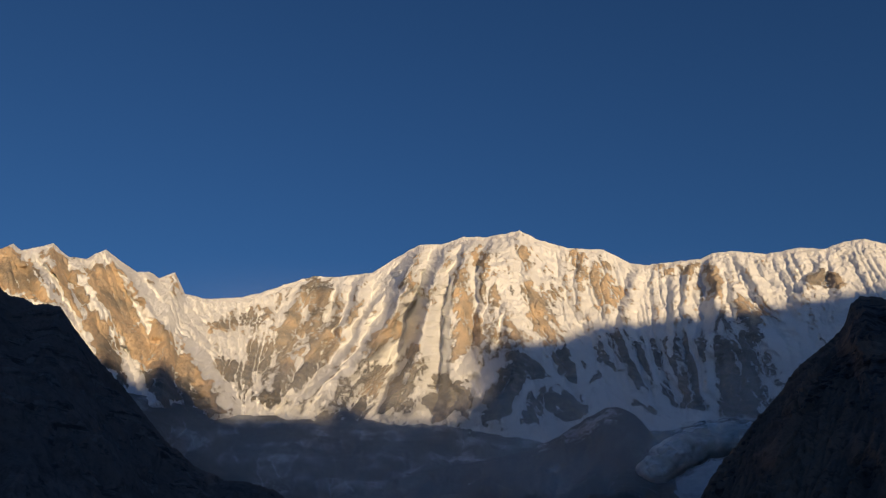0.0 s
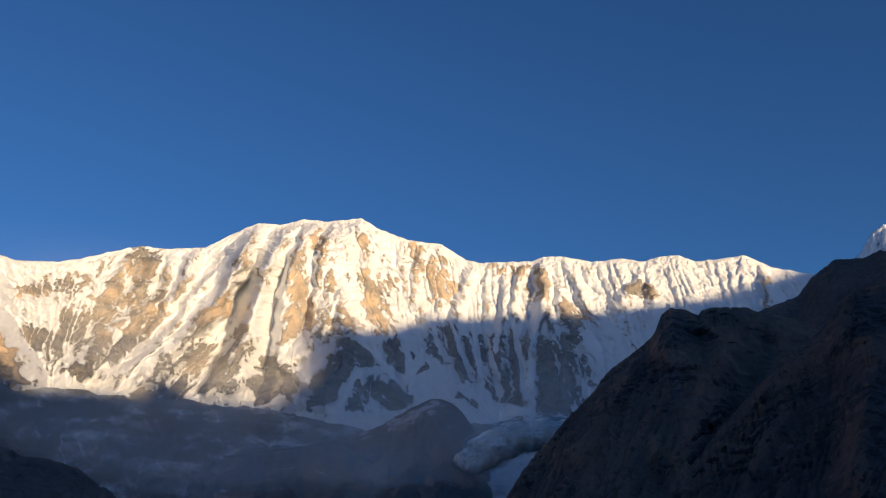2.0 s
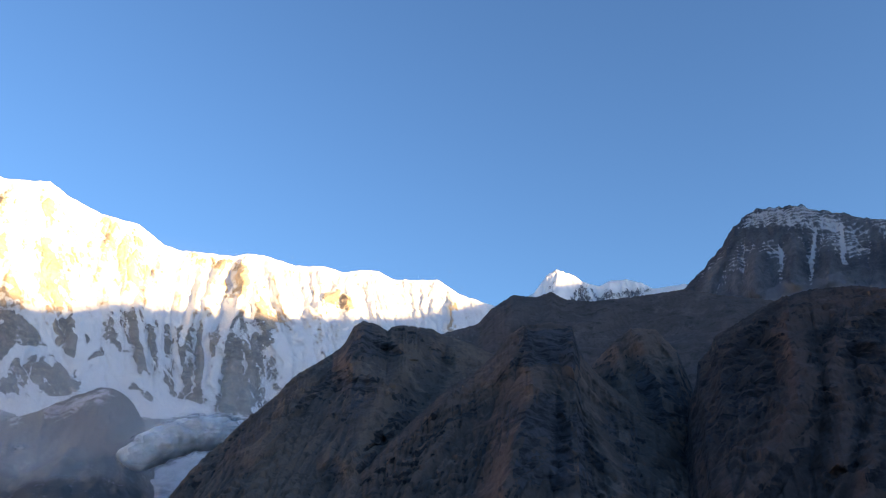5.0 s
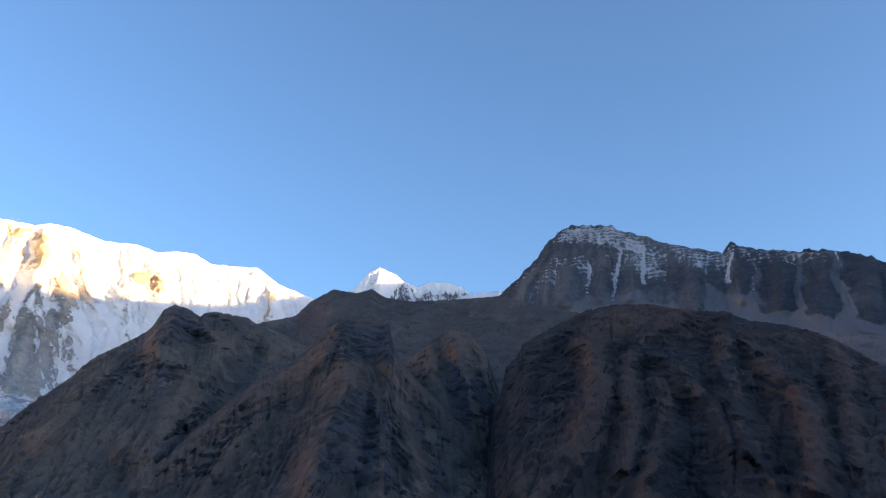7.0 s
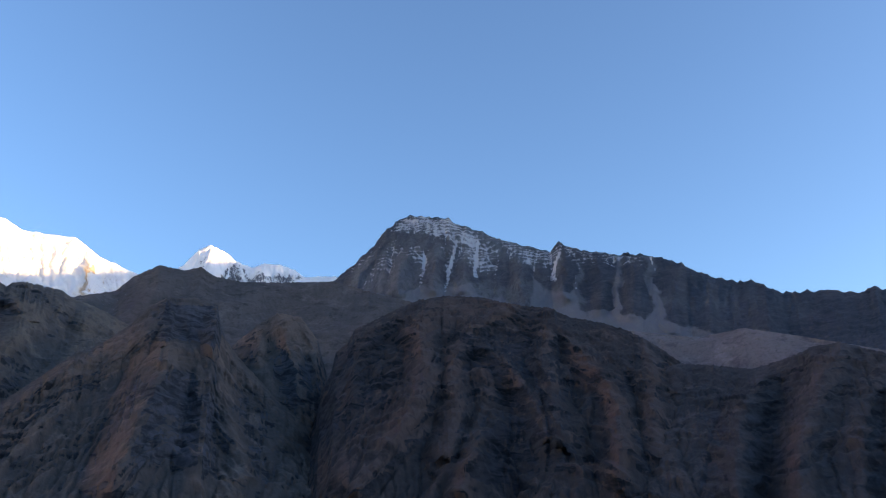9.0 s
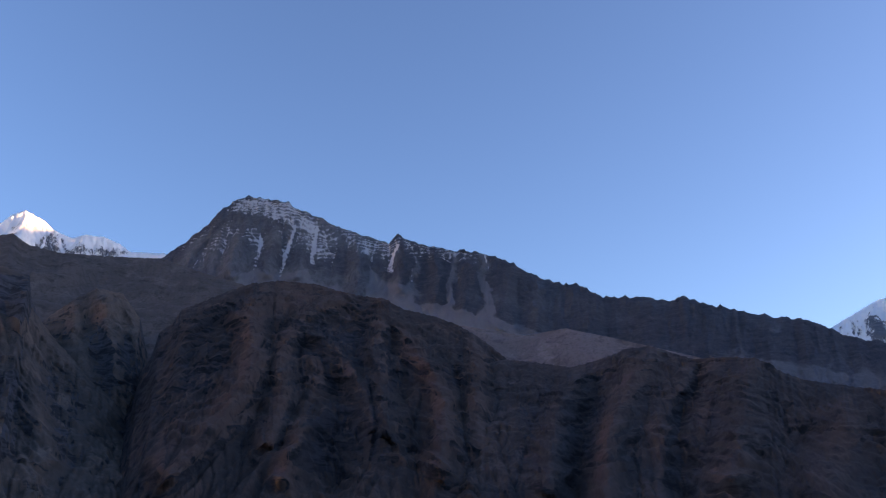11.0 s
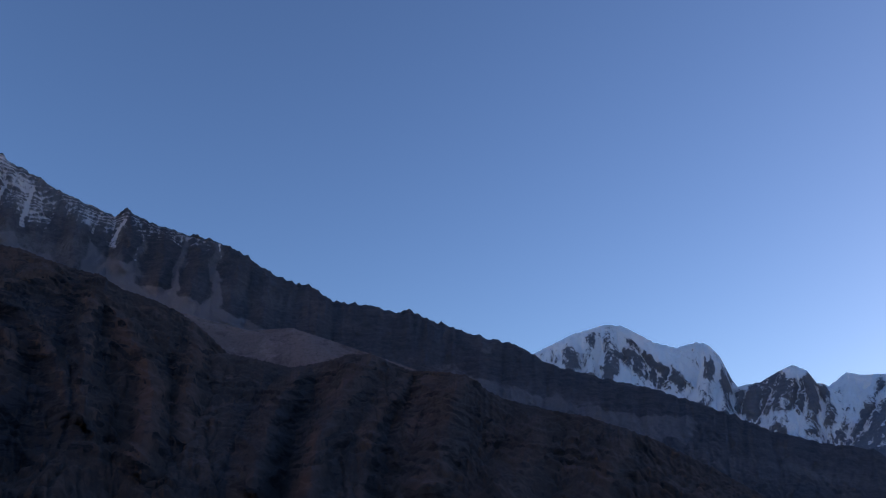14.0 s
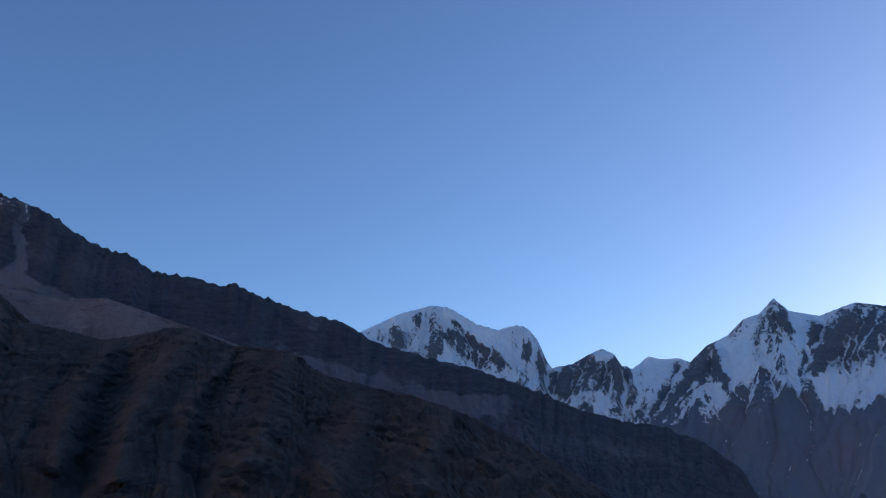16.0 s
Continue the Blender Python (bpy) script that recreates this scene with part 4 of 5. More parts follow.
FISH_SPINES = [
    (90, 0.5, 0.9, ((126.1, 14.09), (126.63, 12.13), (127.18, 10.53), (127.08, 8.23))),
    (110, 0.9, 0.8, ((126.1, 14.09), (124.47, 11.68), (123.53, 9.93), (122.69, 7.44))),
    (120, 0.8, 0.9, ((121.7, 11.69), (120.38, 9.7), (118.26, 6.86))),
    (90, 0.8, 0.7, ((121.7, 11.69), (122.43, 9.64), (122.69, 7.44))),
    (100, 1, 0.8, ((131.01, 13.28), (128.79, 10.73), (127.46, 9.26))),
    (50, 0.4, 0.4, ((123.82, 13.0), (122.87, 11.75))),
    (60, 0.6, 0.6, ((128.28, 12.9), (127.73, 11.02))),
    (70, 0.7, 0.7, ((117.61, 10.92), (116.85, 8.85), (115.75, 6.85))),
    (60, 0.4, 0.5, ((119.44, 10.58), (118.96, 9.49), (117.88, 7.87))),
    (80, 1, 1, ((124.62, 10.21), (124.17, 8.07), (123.46, 5.26)))]
FISH_SPINES += [
    (70, 1, 1, ((126.3, 8.64), (125.9, 5.84), (125.19, 3.11)))]
FISH_FIELDS = [
    (-0.5, 0, ((125.94, 13.96), (126.76, 13.29), (126.72, 12.05), (127.09, 10.86), (125.9, 11.62), (125.45, 12.98))),
    (-0.56, 0, ((120.96, 11.6), (121.85, 11.75), (122.64, 8.75), (121.12, 9.21), (119.13, 7.56), (117.57, 6.53), (117.23, 7.65), (119.29, 9.1))),
    (-0.53, 0, ((127.74, 12.02), (129.58, 12.61), (131.03, 13.39), (133.19, 12.92), (132.74, 10.42), (129.77, 9.69), (127.72, 9.16), (127.17, 9.99))),
    (-0.5, 0, ((122.46, 8.4), (124.44, 10.15), (125.94, 8.52), (125.92, 5.49), (121.71, 5.7))),
    (0.4, 0, ((122.18, 11.43), (124.28, 11.62), (124.47, 9.86), (122.89, 8.52), (122.29, 9.94))),
    (0.4, 0, ((126.35, 11.87), (127.82, 12.08), (127.24, 9.99), (125.91, 10.75))),
    (0.36, 0, ((127.31, 8.7), (132.58, 9.48), (132.16, 7.07), (128.61, 6.44), (127.55, 8.05)))]
FISH_FIELDS += [
    (0.72, 0, ((123.72, 7.31), (124.46, 7.12), (124.36, 6.42), (123.77, 6.59))),
    (-0.37, 0, ((122.65, 11.76), (123.76, 13.08), (124.28, 12.73), (123.22, 11.72))),
    (0.4, 0, ((117.54, 11.0), (119.3, 10.59), (118.92, 9.05), (116.96, 8.77))),
    (-0.37, 0, ((119.3, 10.66), (119.66, 9.82), (118.17, 8.23), (117.75, 8.44))),
    (-0.31, 0, ((114.76, 8.57), (115.92, 8.9), (116.13, 7.02), (114.59, 6.34))),
    (-0.25, 0, ((127.57, 8.19), (128.6, 6.38), (131.48, 7.03), (131.11, 4.87), (127.11, 5.09)))]
FISH_GULLIES = [
    (0.15, ((121.54, 9.11), (118.65, 6.37))),
    (0.14, ((120.56, 9.03), (118.03, 6.8))),
    (0.12, ((119.72, 7.97), (118.27, 6.2))),
    (0.14, ((124.55, 9.67), (123.65, 8.11))),
    (0.12, ((116.39, 10.0), (116.57, 7.75))),
    (0.14, ((126.74, 12.92), (127.83, 9.94)))]
SMALL_FIELDS = [
    (-0.7, 0, ((43.37, 18.87), (43.94, 19.43), (44.51, 19.76), (45.54, 18.92), (45.72, 18.29), (43.4, 18.24))),
    (-0.6, 0, ((45.7, 19.16), (48.88, 19.18), (49.29, 18.79), (47.96, 18.39), (45.72, 18.37))),
    (-0.4, 0, ((41.88, 19.68), (42.29, 19.89), (42.46, 18.92), (41.92, 18.9)))]
SMALL_GULLIES = [
    (0.12, ((44.03, 19.28), (43.8, 18.41))),
    (0.12, ((44.69, 19.45), (45.26, 18.36)))]


# Great snow face with its long west ridge
relief(
    "snow_mountain", FACE,
    [(-37, 18.6), (-33, 19.4), (-30.44, 20.1), (-29.74, 20.56), (-29.2, 20.2), (-27.4, 21.0), (-26.3, 20.3), (-25.2, 20.36),
     (-24.07, 21.12), (-23.0, 20.5), (-21.84, 19.9), (-21.1, 20.06), (-20.35, 19.7), (-19.35, 20.2), (-18.5, 18.85), (-17.1, 18.62),
     (-14.7, 18.93), (-13.3, 19.34), (-11.4, 20.1), (-9.6, 20.7), (-7.9, 20.7), (-5.3, 21.1), (-3.3, 22.3), (-1.8, 23.1), (0, 23.15),
     (1.65, 23.65), (3.45, 23.6), (5.83, 23.96), (7.4, 23.2), (9.4, 22.55), (12, 22.25), (13.85, 21.16), (14.8, 20.95), (18.7, 20.97),
     (19.56, 21.24), (21.1, 21.19), (23.1, 20.7), (25.3, 20.78), (26.8, 20.45), (28, 20.7), (29.3, 20.65), (30.4, 20.1), (33.7, 20.15),
     (35.3, 19.15), (37.7, 18.4), (41, 17.4)],
    [(-37, 2400), (-30, 2700), (-24, 3000), (-18, 3500), (-10, 4150), (0, 4400), (6, 4400), (15, 4350), (25, 4300), (32, 4350), (41, 4450)],
    [(-37, 12.5, 1900), (-26, 11.0, 2100), (-20, 10.6, 2350), (-15, 10.0, 2750), (-10, 10.6, 3150), (0, 10.3, 3350), (8, 9.2, 3300),
     (16, 9.8, 3350), (22, 10.2, 3400), (30, 11, 3500), (41, 12.5, 3750)],
    (330, 24), 0.055, back=1300, curve=1.12, jag=0.06, jag_deg=1.3, spurs=(38, 230, 900, 0), flutes=(13, 44, 500, 0), rough=(9, 60), seed=4,
    spines=FACE_SPINES, hem=0.15, bend=0.26,
    way=[(-37, 0.64), (-20, 0.64), (-15, 0.2), (-12, -0.2), (-8, -0.6), (-3, -0.5), (4, 0.0), (10, 0.2), (20, 0.15), (25, 0.3), (41, 0.1)],
    fall=[(-37, 0.6), (-20, 0.6), (-15, 0.2), (-12, -0.2), (-8, -0.55), (-3, -0.45), (4, 0), (10, 0.12), (20, 0.1), (24, 0.2), (41, 0.1)],
    cut=(10, 1.7, 1), crags=(8, 30), strata=(5, 26, 0.05),
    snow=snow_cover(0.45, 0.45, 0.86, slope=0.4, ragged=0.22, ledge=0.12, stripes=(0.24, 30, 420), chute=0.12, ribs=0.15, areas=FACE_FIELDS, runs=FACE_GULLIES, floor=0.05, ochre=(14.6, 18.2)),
    tag=("vast snow and ochre rock mountain face lit by low sun", "mountain"),
    split=[("west_peak", -16.8, "ochre slabs streaked with snow"), ("summit_face", 13.9, "broad face of snow and ochre rock"), ("east_wall", 99, "fluted snow wall over dark rock ribs")])

relief("snow_peak", PEAK,
       [(37, 17.0), (40.8, 19.2), (41.77, 20.39), (42.5, 20.77), (43.74, 20.29), (44.4, 19.8), (45.53, 19.47), (46.36, 19.8), (47.53, 19.81), (48.58, 19.5), (49.21, 19.1), (49.4, 19.06), (51.5, 19.2), (54, 18.5)],
       [(37, 4500), (54, 4500)], [(37, 14, 3800), (54, 14, 3800)], (90, 20), 0.06, jag=0.05, seed=12, split=[("snow_pyramid", 45.2, "pointed snow summit"), ("snow_dome", 999, "smooth snow dome")], tag=('small far snow peak behind a dark shoulder', 'mountain'), snow=snow_cover(0.42, 0.3, 1.05, areas=SMALL_FIELDS, runs=SMALL_GULLIES, fray=0.07, slope=0.3, floor=0.0, full=1.25))
relief("dark_shoulder", STONY,
       [(29, 15.5), (33.9, 16.4), (36.6, 17.1), (37.7, 18.2), (39.26, 19.1), (40.9, 18.9), (42, 19.25), (43.05, 18.7), (44.9, 18.47), (47.3, 18.58),
        (51.5, 18.85), (55, 18.0), (60, 17)],
       [(29, 2200), (40, 2500), (52, 2500), (60, 2300)], [(29, 9, 1500), (60, 9, 1500)], (140, 20), 0.07, jag=0.08, seed=15, split=[("turf_slope", 43, "dark turf slope"), ("saddle", 999, "smooth stony saddle")], tag=('dark turf and rock shoulder below the rock peak', 'hill'), cut=(1, 0.7, 6), rough=(7, 100), crags=(1, 30),
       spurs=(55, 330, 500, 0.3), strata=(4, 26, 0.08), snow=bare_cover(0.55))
ridge_peak = relief("rock_mountain", CRAG,
       [(48, 16.5), (51.5, 18.9), (52.8, 20.04), (54.3, 21.4), (54.96, 22.3), (55.9, 23.08), (56.9, 23.58), (58.7, 23.4), (59.9, 23.35), (60.6, 22.9),
        (62.5, 22.4), (64.1, 21.7), (66.3, 21.15), (67.4, 20.8), (68.2, 21.4), (69.1, 20.94), (72.2, 20.27), (73, 20.34), (74.9, 20), (76.6, 19.35),
        (78.2, 18.4), (80.4, 17.6), (81.2, 17.63), (83.1, 16.6), (85.5, 16.48), (87.7, 15.98), (88.5, 16.18), (90.7, 15.33), (93.5, 14.52),
        (96.1, 13.88), (97.4, 13.2), (98.8, 12.44), (102.2, 11.47), (105.3, 10.73), (107.3, 10), (110.6, 8.7), (112.7, 7.67), (115.4, 6.9),
        (118, 6.4), (120.4, 5.4), (122.7, 3.5), (123.5, 1.7), (125, -1)],
       [(48, 2700), (57, 2800), (68, 2600), (75, 2400), (85, 2250), (95, 2150), (105, 2000), (125, 1850)],
       [(48, 13, 2200), (60, 13, 2150), (75, 12, 1900), (90, 9, 1650), (100, 6, 1400), (112, 2, 1100), (120, -1, 1000), (125, -4, 1000)],
       (200, 25), 0.07, back=700, jag=0.19, jag_deg=1.3, seed=21, spurs=(20, 130, 800, 0.1), flutes=(10, 36, 400, 0.05), rough=(5, 40), spines=CRAG_SPINES, sharp=False, cut=(4, 1.2, 2), crags=(6, 26), strata=(5, 19, 0.05), hem=0.3,
       snow=snow_cover(0.6, 0.1, 0.2, (17.5, 20.5), slope=0.5, ragged=0.2, ribs=0.1, stripes=(0.28, 13, 260), areas=CRAG_FIELDS, runs=CRAG_GULLIES, stones=CRAG_SCREE, ledge=0.36, fan=0.15, floor=0.0, fray=0.35),
       tag=("dark rock peak dusted with snow and its long ridge", "mountain"),
       split=[("summit_block", 67.4, "layered rock summit with fresh snow"), ("long_ridge", 200, "dark jagged rock ridge")])
relief("talus_hill", TALUS,
       [(62, 14), (68, 14.8), (72.9, 15.1), (74.9, 14.7), (77.3, 14.3), (80.2, 14.68), (84, 13.7), (88.8, 12.24), (91, 11.2), (93, 9.5), (96, 7)],
       [(62, 1900), (80, 1750), (96, 1500)], [(62, 8, 1400), (96, 4, 1200)], (90, 16), 0.1, jag=0.04, seed=25, tag=('pale pinkish talus slope below the rock ridge', 'hill'),
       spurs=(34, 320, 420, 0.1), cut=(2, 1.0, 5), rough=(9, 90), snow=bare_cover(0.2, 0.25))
relief("brown_hill", BROWN,
       [(13, 1), (14.5, 3), (16.46, 5.2), (17.5, 6.8), (18.96, 8.24), (20.45, 9.95), (22.57, 11.87), (23.76, 13.3), (25.16, 14.16), (26.4, 15), (27, 15.5),
        (27.65, 16.77), (28.3, 17.2), (29.2, 17.05), (30.1, 16.57), (30.4, 16.86), (31.2, 17), (33.35, 16.77), (34, 16.4), (36, 15.8), (40, 14), (44, 11)],
       [(13, 1100), (20, 1400), (28, 1800), (34, 1900), (44, 1900)], [(13, -2, 800), (20, 0, 750), (44, 0, 800)], (220, 20), 0.06, jag=0.10, seed=31, tag=('dark brown hill with a rocky knob on its crest', 'hill'), cut=(6, 1.1, 2), rough=(6, 40), crags=(4, 20), bend=0.3, wavy=2.2, sharp=False, spines=KNOB_SPINES, blocks=[(6, q[2]) for q in KNOB_AREAS if q[0] > 0.25],
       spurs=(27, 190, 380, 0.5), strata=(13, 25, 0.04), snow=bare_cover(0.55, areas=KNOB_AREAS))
relief("brown_hill", EARTH,
       [(22, 1), (26, 5), (29.5, 8.3), (32.6, 11), (34.7, 12.9), (36.3, 13.7), (37.9, 15.1), (39, 16.4), (39.85, 16.97), (41.9, 17.17), (43.4, 16.8),
        (43.83, 15.2), (44.55, 14.05), (45.9, 12.68), (47.4, 11.3), (50, 9), (53, 6), (56, 3)],
       [(22, 1000), (34, 1300), (41, 1500), (56, 1300)], [(22, -2, 600), (56, -2, 600)], (220, 20), 0.06, jag=0.10, seed=37, tag=('brown grassy buttress with a blunt rocky top', 'hill'), cut=(6, 1.1, 2), rough=(6, 40), crags=(4, 20), bend=0.3, wavy=2.2, sharp=False, spines=BLUNT_SPINES, blocks=[(6, q[2]) for q in BLUNT_AREAS if q[0] > 0.25],
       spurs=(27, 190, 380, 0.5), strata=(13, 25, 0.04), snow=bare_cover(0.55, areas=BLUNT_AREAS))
relief("brown_hill", RUST,
       [(46, -1), (48.2, 2), (49.2, 4.4), (49.9, 6.0), (50.2, 8.2), (50.7, 9.6), (50.9, 11.3), (51.5, 12.5), (51.8, 14.0), (52.6, 14.7), (53.1, 15.6), (54.49, 16.3), (56.13, 17.1), (57.7, 17.72), (59.8, 18), (62.1, 17.9), (63.7, 17.5), (65.85, 17.1),
        (67.2, 17), (68.5, 16.3), (70.7, 15.8), (72.4, 15.2), (73.8, 14.4), (74.8, 13.7), (75.6, 13), (78, 11), (81, 8), (84, 4)],
       [(44, 1200), (60, 1600), (75, 1450), (84, 1300)], [(44, -2, 600), (84, -2, 600)], (240, 20), 0.06, jag=0.10, seed=43, tag=('broad reddish brown hill cut by steep gullies', 'hill'), cut=(6, 1.1, 2), rough=(6, 40), crags=(4, 20), bend=0.3, wavy=2.2, sharp=False, spines=BROAD_SPINES, blocks=[(6, q[2]) for q in BROAD_AREAS if q[0] > 0.25],
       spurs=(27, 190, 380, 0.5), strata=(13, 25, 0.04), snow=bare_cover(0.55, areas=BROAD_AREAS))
relief("brown_hill", EARTH,
       [(40, 5), (42, 9.5), (43.22, 11.94), (44.75, 14.28), (46.34, 15.71), (47.56, 16.54), (49.2, 16.35), (50.49, 14.87), (51.25, 12.39), (51.71, 9.73), (52.6, 6.4), (54, 3)],
       [(40, 1650), (48, 1800), (54, 1650)], [(40, 0, 1000), (54, 0, 1000)], (140, 16), 0.07, jag=0.10, seed=47, tag=('narrow brown spur between two hills', 'hill'), cut=(6, 1.1, 2), rough=(6, 40), crags=(4, 20), bend=0.3, sharp=False,
       spines=SIDE_SPINES, spurs=(27, 190, 380, 0.5), strata=(13, 25, 0.04), snow=bare_cover(0.55, areas=SIDE_AREAS))
relief("brown_hill", SHADED,
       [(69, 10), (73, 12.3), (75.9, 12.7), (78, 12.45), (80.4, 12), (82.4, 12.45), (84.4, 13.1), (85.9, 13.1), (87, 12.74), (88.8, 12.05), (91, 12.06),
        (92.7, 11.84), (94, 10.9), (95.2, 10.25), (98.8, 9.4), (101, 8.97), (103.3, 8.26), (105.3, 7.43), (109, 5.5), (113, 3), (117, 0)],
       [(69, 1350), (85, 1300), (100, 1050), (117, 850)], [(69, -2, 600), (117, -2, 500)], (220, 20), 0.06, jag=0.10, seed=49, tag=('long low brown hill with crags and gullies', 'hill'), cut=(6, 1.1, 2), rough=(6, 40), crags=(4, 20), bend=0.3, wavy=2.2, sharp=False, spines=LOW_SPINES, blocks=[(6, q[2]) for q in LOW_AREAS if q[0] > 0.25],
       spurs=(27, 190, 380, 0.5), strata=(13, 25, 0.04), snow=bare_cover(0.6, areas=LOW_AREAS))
relief("brown_hill", SHOULDER,
       [(-60, 26), (-45, 23), (-36, 20), (-30, 17.83), (-29.3, 17.4), (-28.5, 17.4), (-27.6, 17), (-26.3, 17.2), (-25.5, 16.3), (-24.6, 15.3), (-23.4, 14.1),
        (-21.4, 12.3), (-20.1, 10.9), (-18.1, 8.8), (-16.75, 7.8), (-14.9, 6.95), (-13.2, 6.9), (-11.3, 6.4), (-10.6, 5.9), (-8, 4), (-4, 0)],
       [(-60, 900), (-25, 1000), (-4, 1100)], [(-60, -2, 400), (-4, -3, 700)], (200, 20), 0.08, jag=0.10, seed=53, tag=('steep dark hillside in deep morning shade', 'hill'), cut=(1, 0.7, 6), rough=(15, 85), crags=(3, 30), spurs=(40, 200, 350, -0.3), strata=(11, 26, 0.08), snow=bare_cover(0.55))
relief("snow_peak", PEAK,
       [(90, 10), (94, 11.6), (97.5, 13.25), (100.2, 14.5), (102.5, 15.07), (103.7, 14.94), (105.7, 13.76), (107.2, 13.3), (108.6, 13.6), (109.3, 13.4),
        (110, 12.55), (110.6, 11), (112, 9), (114, 6)],
       [(90, 3950), (114, 3950)], [(90, 6, 3150), (114, 4, 3100)], (130, 20), 0.06, jag=0.07, seed=61, spines=DOME_SPINES, split=[("snow_dome", 106.9, "broad rounded snow dome"), ("second_summit", 999, "snow summit with a steep rock flank")], cut=(14, 2.6, 1), crags=(9, 40), tag=('rounded snow peak with dark rock outcrops', 'mountain'), smooth=1, spurs=(50, 200, 900, 0.15), snow=snow_cover(0.42, 0.3, 0.72, floor=0.0, areas=DOME_FIELDS, fray=0.22, slope=0.8, ragged=0.22, chute=0.15, ribs=0.16))
relief("snow_peak", PEAK,
       [(108.5, 8), (110.6, 10.5), (111.1, 10.6), (112.4, 10.8), (113.3, 11.3), (114.4, 11.74), (115.2, 11.35), (115.7, 10.5), (116.1, 10.45), (116.4, 10.2),
        (118, 9), (121, 6)],
       [(108, 3850), (121, 3850)], [(108, 4, 3150), (121, 4, 3100)], (130, 20), 0.06, jag=0.05, seed=67, spines=FIN_SPINES, split=[("rock_fin", 115.8, "grey rock fin with a snow cap"), ("rock_tooth", 999, "small rock tooth")], cut=(14, 2.6, 1), crags=(9, 40), tag=('small grey rock peak with a snow cap', 'mountain'), spurs=(60, 180, 900, 0), snow=snow_cover(0.5, 0.55, 0.62, floor=0.0, areas=FIN_FIELDS, fray=0.2, slope=0.8, ragged=0.2, chute=0.15, ribs=0.2))
relief("snow_peak", PEAK,
       [(112, 7), (115, 9), (116.3, 10.2), (117.5, 11.04), (118.4, 10.8), (119.5, 10.8), (120.2, 10.5), (121.4, 11.5), (122.8, 12.05), (123.9, 13), (125, 13.3),
        (126, 14.18), (126.5, 13.64), (126.8, 13.3), (127.9, 12.97), (128.6, 12.75), (129.9, 13.14), (130.8, 13.34), (132.5, 12.9), (136, 12.6), (142, 11)],
       [(112, 4200), (126, 4000), (142, 3800)], [(112, 3, 3000), (125, 1, 2400), (142, 1, 2300)], (180, 20), 0.06, jag=0.05, seed=71, spines=FISH_SPINES, split=[("side_ridge", 120.3, "snow ridge with rock ribs"), ("fishtail_summit", 128.3, "sharp snow and rock summit"), ("far_ridge", 999, "dark rock ridge over a snow basin")], cut=(14, 2.6, 1), crags=(9, 40), tag=('sharp fishtail snow peak with dark rock ribs', 'mountain'), spurs=(110, 330, 1200, 0.2),
       snow=snow_cover(0.5, 0.3, 0.6, (6.3, 8.2), areas=FISH_FIELDS, runs=FISH_GULLIES, fray=0.25, hazy_woods=1.0, floor=0.0, slope=0.9, ragged=0.25, chute=0.08, ribs=0.2))

relief("glacier", ICE,
       [(-37, 13), (-26, 12.6), (-20, 12), (-15, 11.1), (-10, 11.2), (0, 10.9), (8, 9.8), (16, 10.3), (22, 10.6), (30, 11.4), (40, 12)],
       [(-37, 2050), (-26, 2200), (-20, 2450), (-15, 2850), (-10, 3230), (0, 3430), (22, 3480), (40, 3700)],
       [(-37, 0, 1100), (40, 0, 1300)], (150, 6), 0.09, back=200, curve=1.5, jag=0.03, seed=81, split=[("ice_fall", -3, "broken grey ice"), ("ice_field", 999, "smooth dirty ice")], tag=('dirty grey glacier below the snow face', 'glacier'), spurs=(30, 200, 600, 0.1), rough=(10, 60), cut=(6, 1.5, 3), crags=(10, 40), snow=snow_cover(0.9, 0.3, 0.22, slope=0.2, ragged=0.4, areas=ICE_FIELDS, floor=0.0))
relief("moraine_hill", MORAINE, [(-12, 4.5), (-6, 6.6), (-2, 7.6), (2, 8.2), (6, 9), (7.74, 9.69), (8.73, 10.3), (10.14, 11.1), (11.53, 11.68), (12.64, 11.4), (13.68, 10.46), (14.62, 8.88), (15.2, 7.6),
        (16.5, 5.5), (19, 3)],
       [(-12, 2400), (11, 3000), (18, 2700)], [(-12, 1, 1400), (18, 1, 1500)], (130, 12), 0.08, back=400, smooth=3, jag=0.1, jag_deg=1.1, spurs=(60, 200, 700, 0.2), seed=85, cut=(6, 1.6, 3), rough=(9, 50), crags=(7, 36),
       tag=("dark gravel moraine hill with snow patches", "hill"), snow=snow_cover(0.6, 0.3, 0.05, slope=0.3, ragged=0.15, areas=MORAINE_FIELDS, floor=0.0))
# Unseen range, added so its crest casts the shadow line on the face.
relief("snow_mountain", PEAK,
       [(108, 15), (115.4, 15.9), (120.8, 16.6), (124.3, 15.9), (126.8, 15.3), (131.2, 15.4), (133.1, 15.9), (135.6, 16.1), (137.6, 15.3), (139.4, 15.1),
        (141.6, 14.9), (142.1, 13.4), (142.7, 11.9), (145.8, 11.8), (146.5, 12.4), (147.3, 12.5), (147.9, 11.5), (148.6, 11.8), (152.2, 10.7), (152.7, 11.4),
        (153.9, 12.1), (154.7, 11), (155.4, 11.5), (160.1, 10.5), (169.5, 9.9), (176, 10)],
       [(108, 8700), (115.4, 7900), (126.8, 6876), (133.1, 6512), (139.4, 6262), (145.8, 6096), (152.7, 6010), (160, 6010), (176, 6250)],
       [(108, 3, 7400), (126, 2, 5800), (176, 2, 5000)], (60, 16), 0.12, back=1500, jag=0.05, seed=91, tag=('unseen far range casting the shadow on the face', 'mountain'), snow=snow_cover(0.45, 0.3, 0.7))
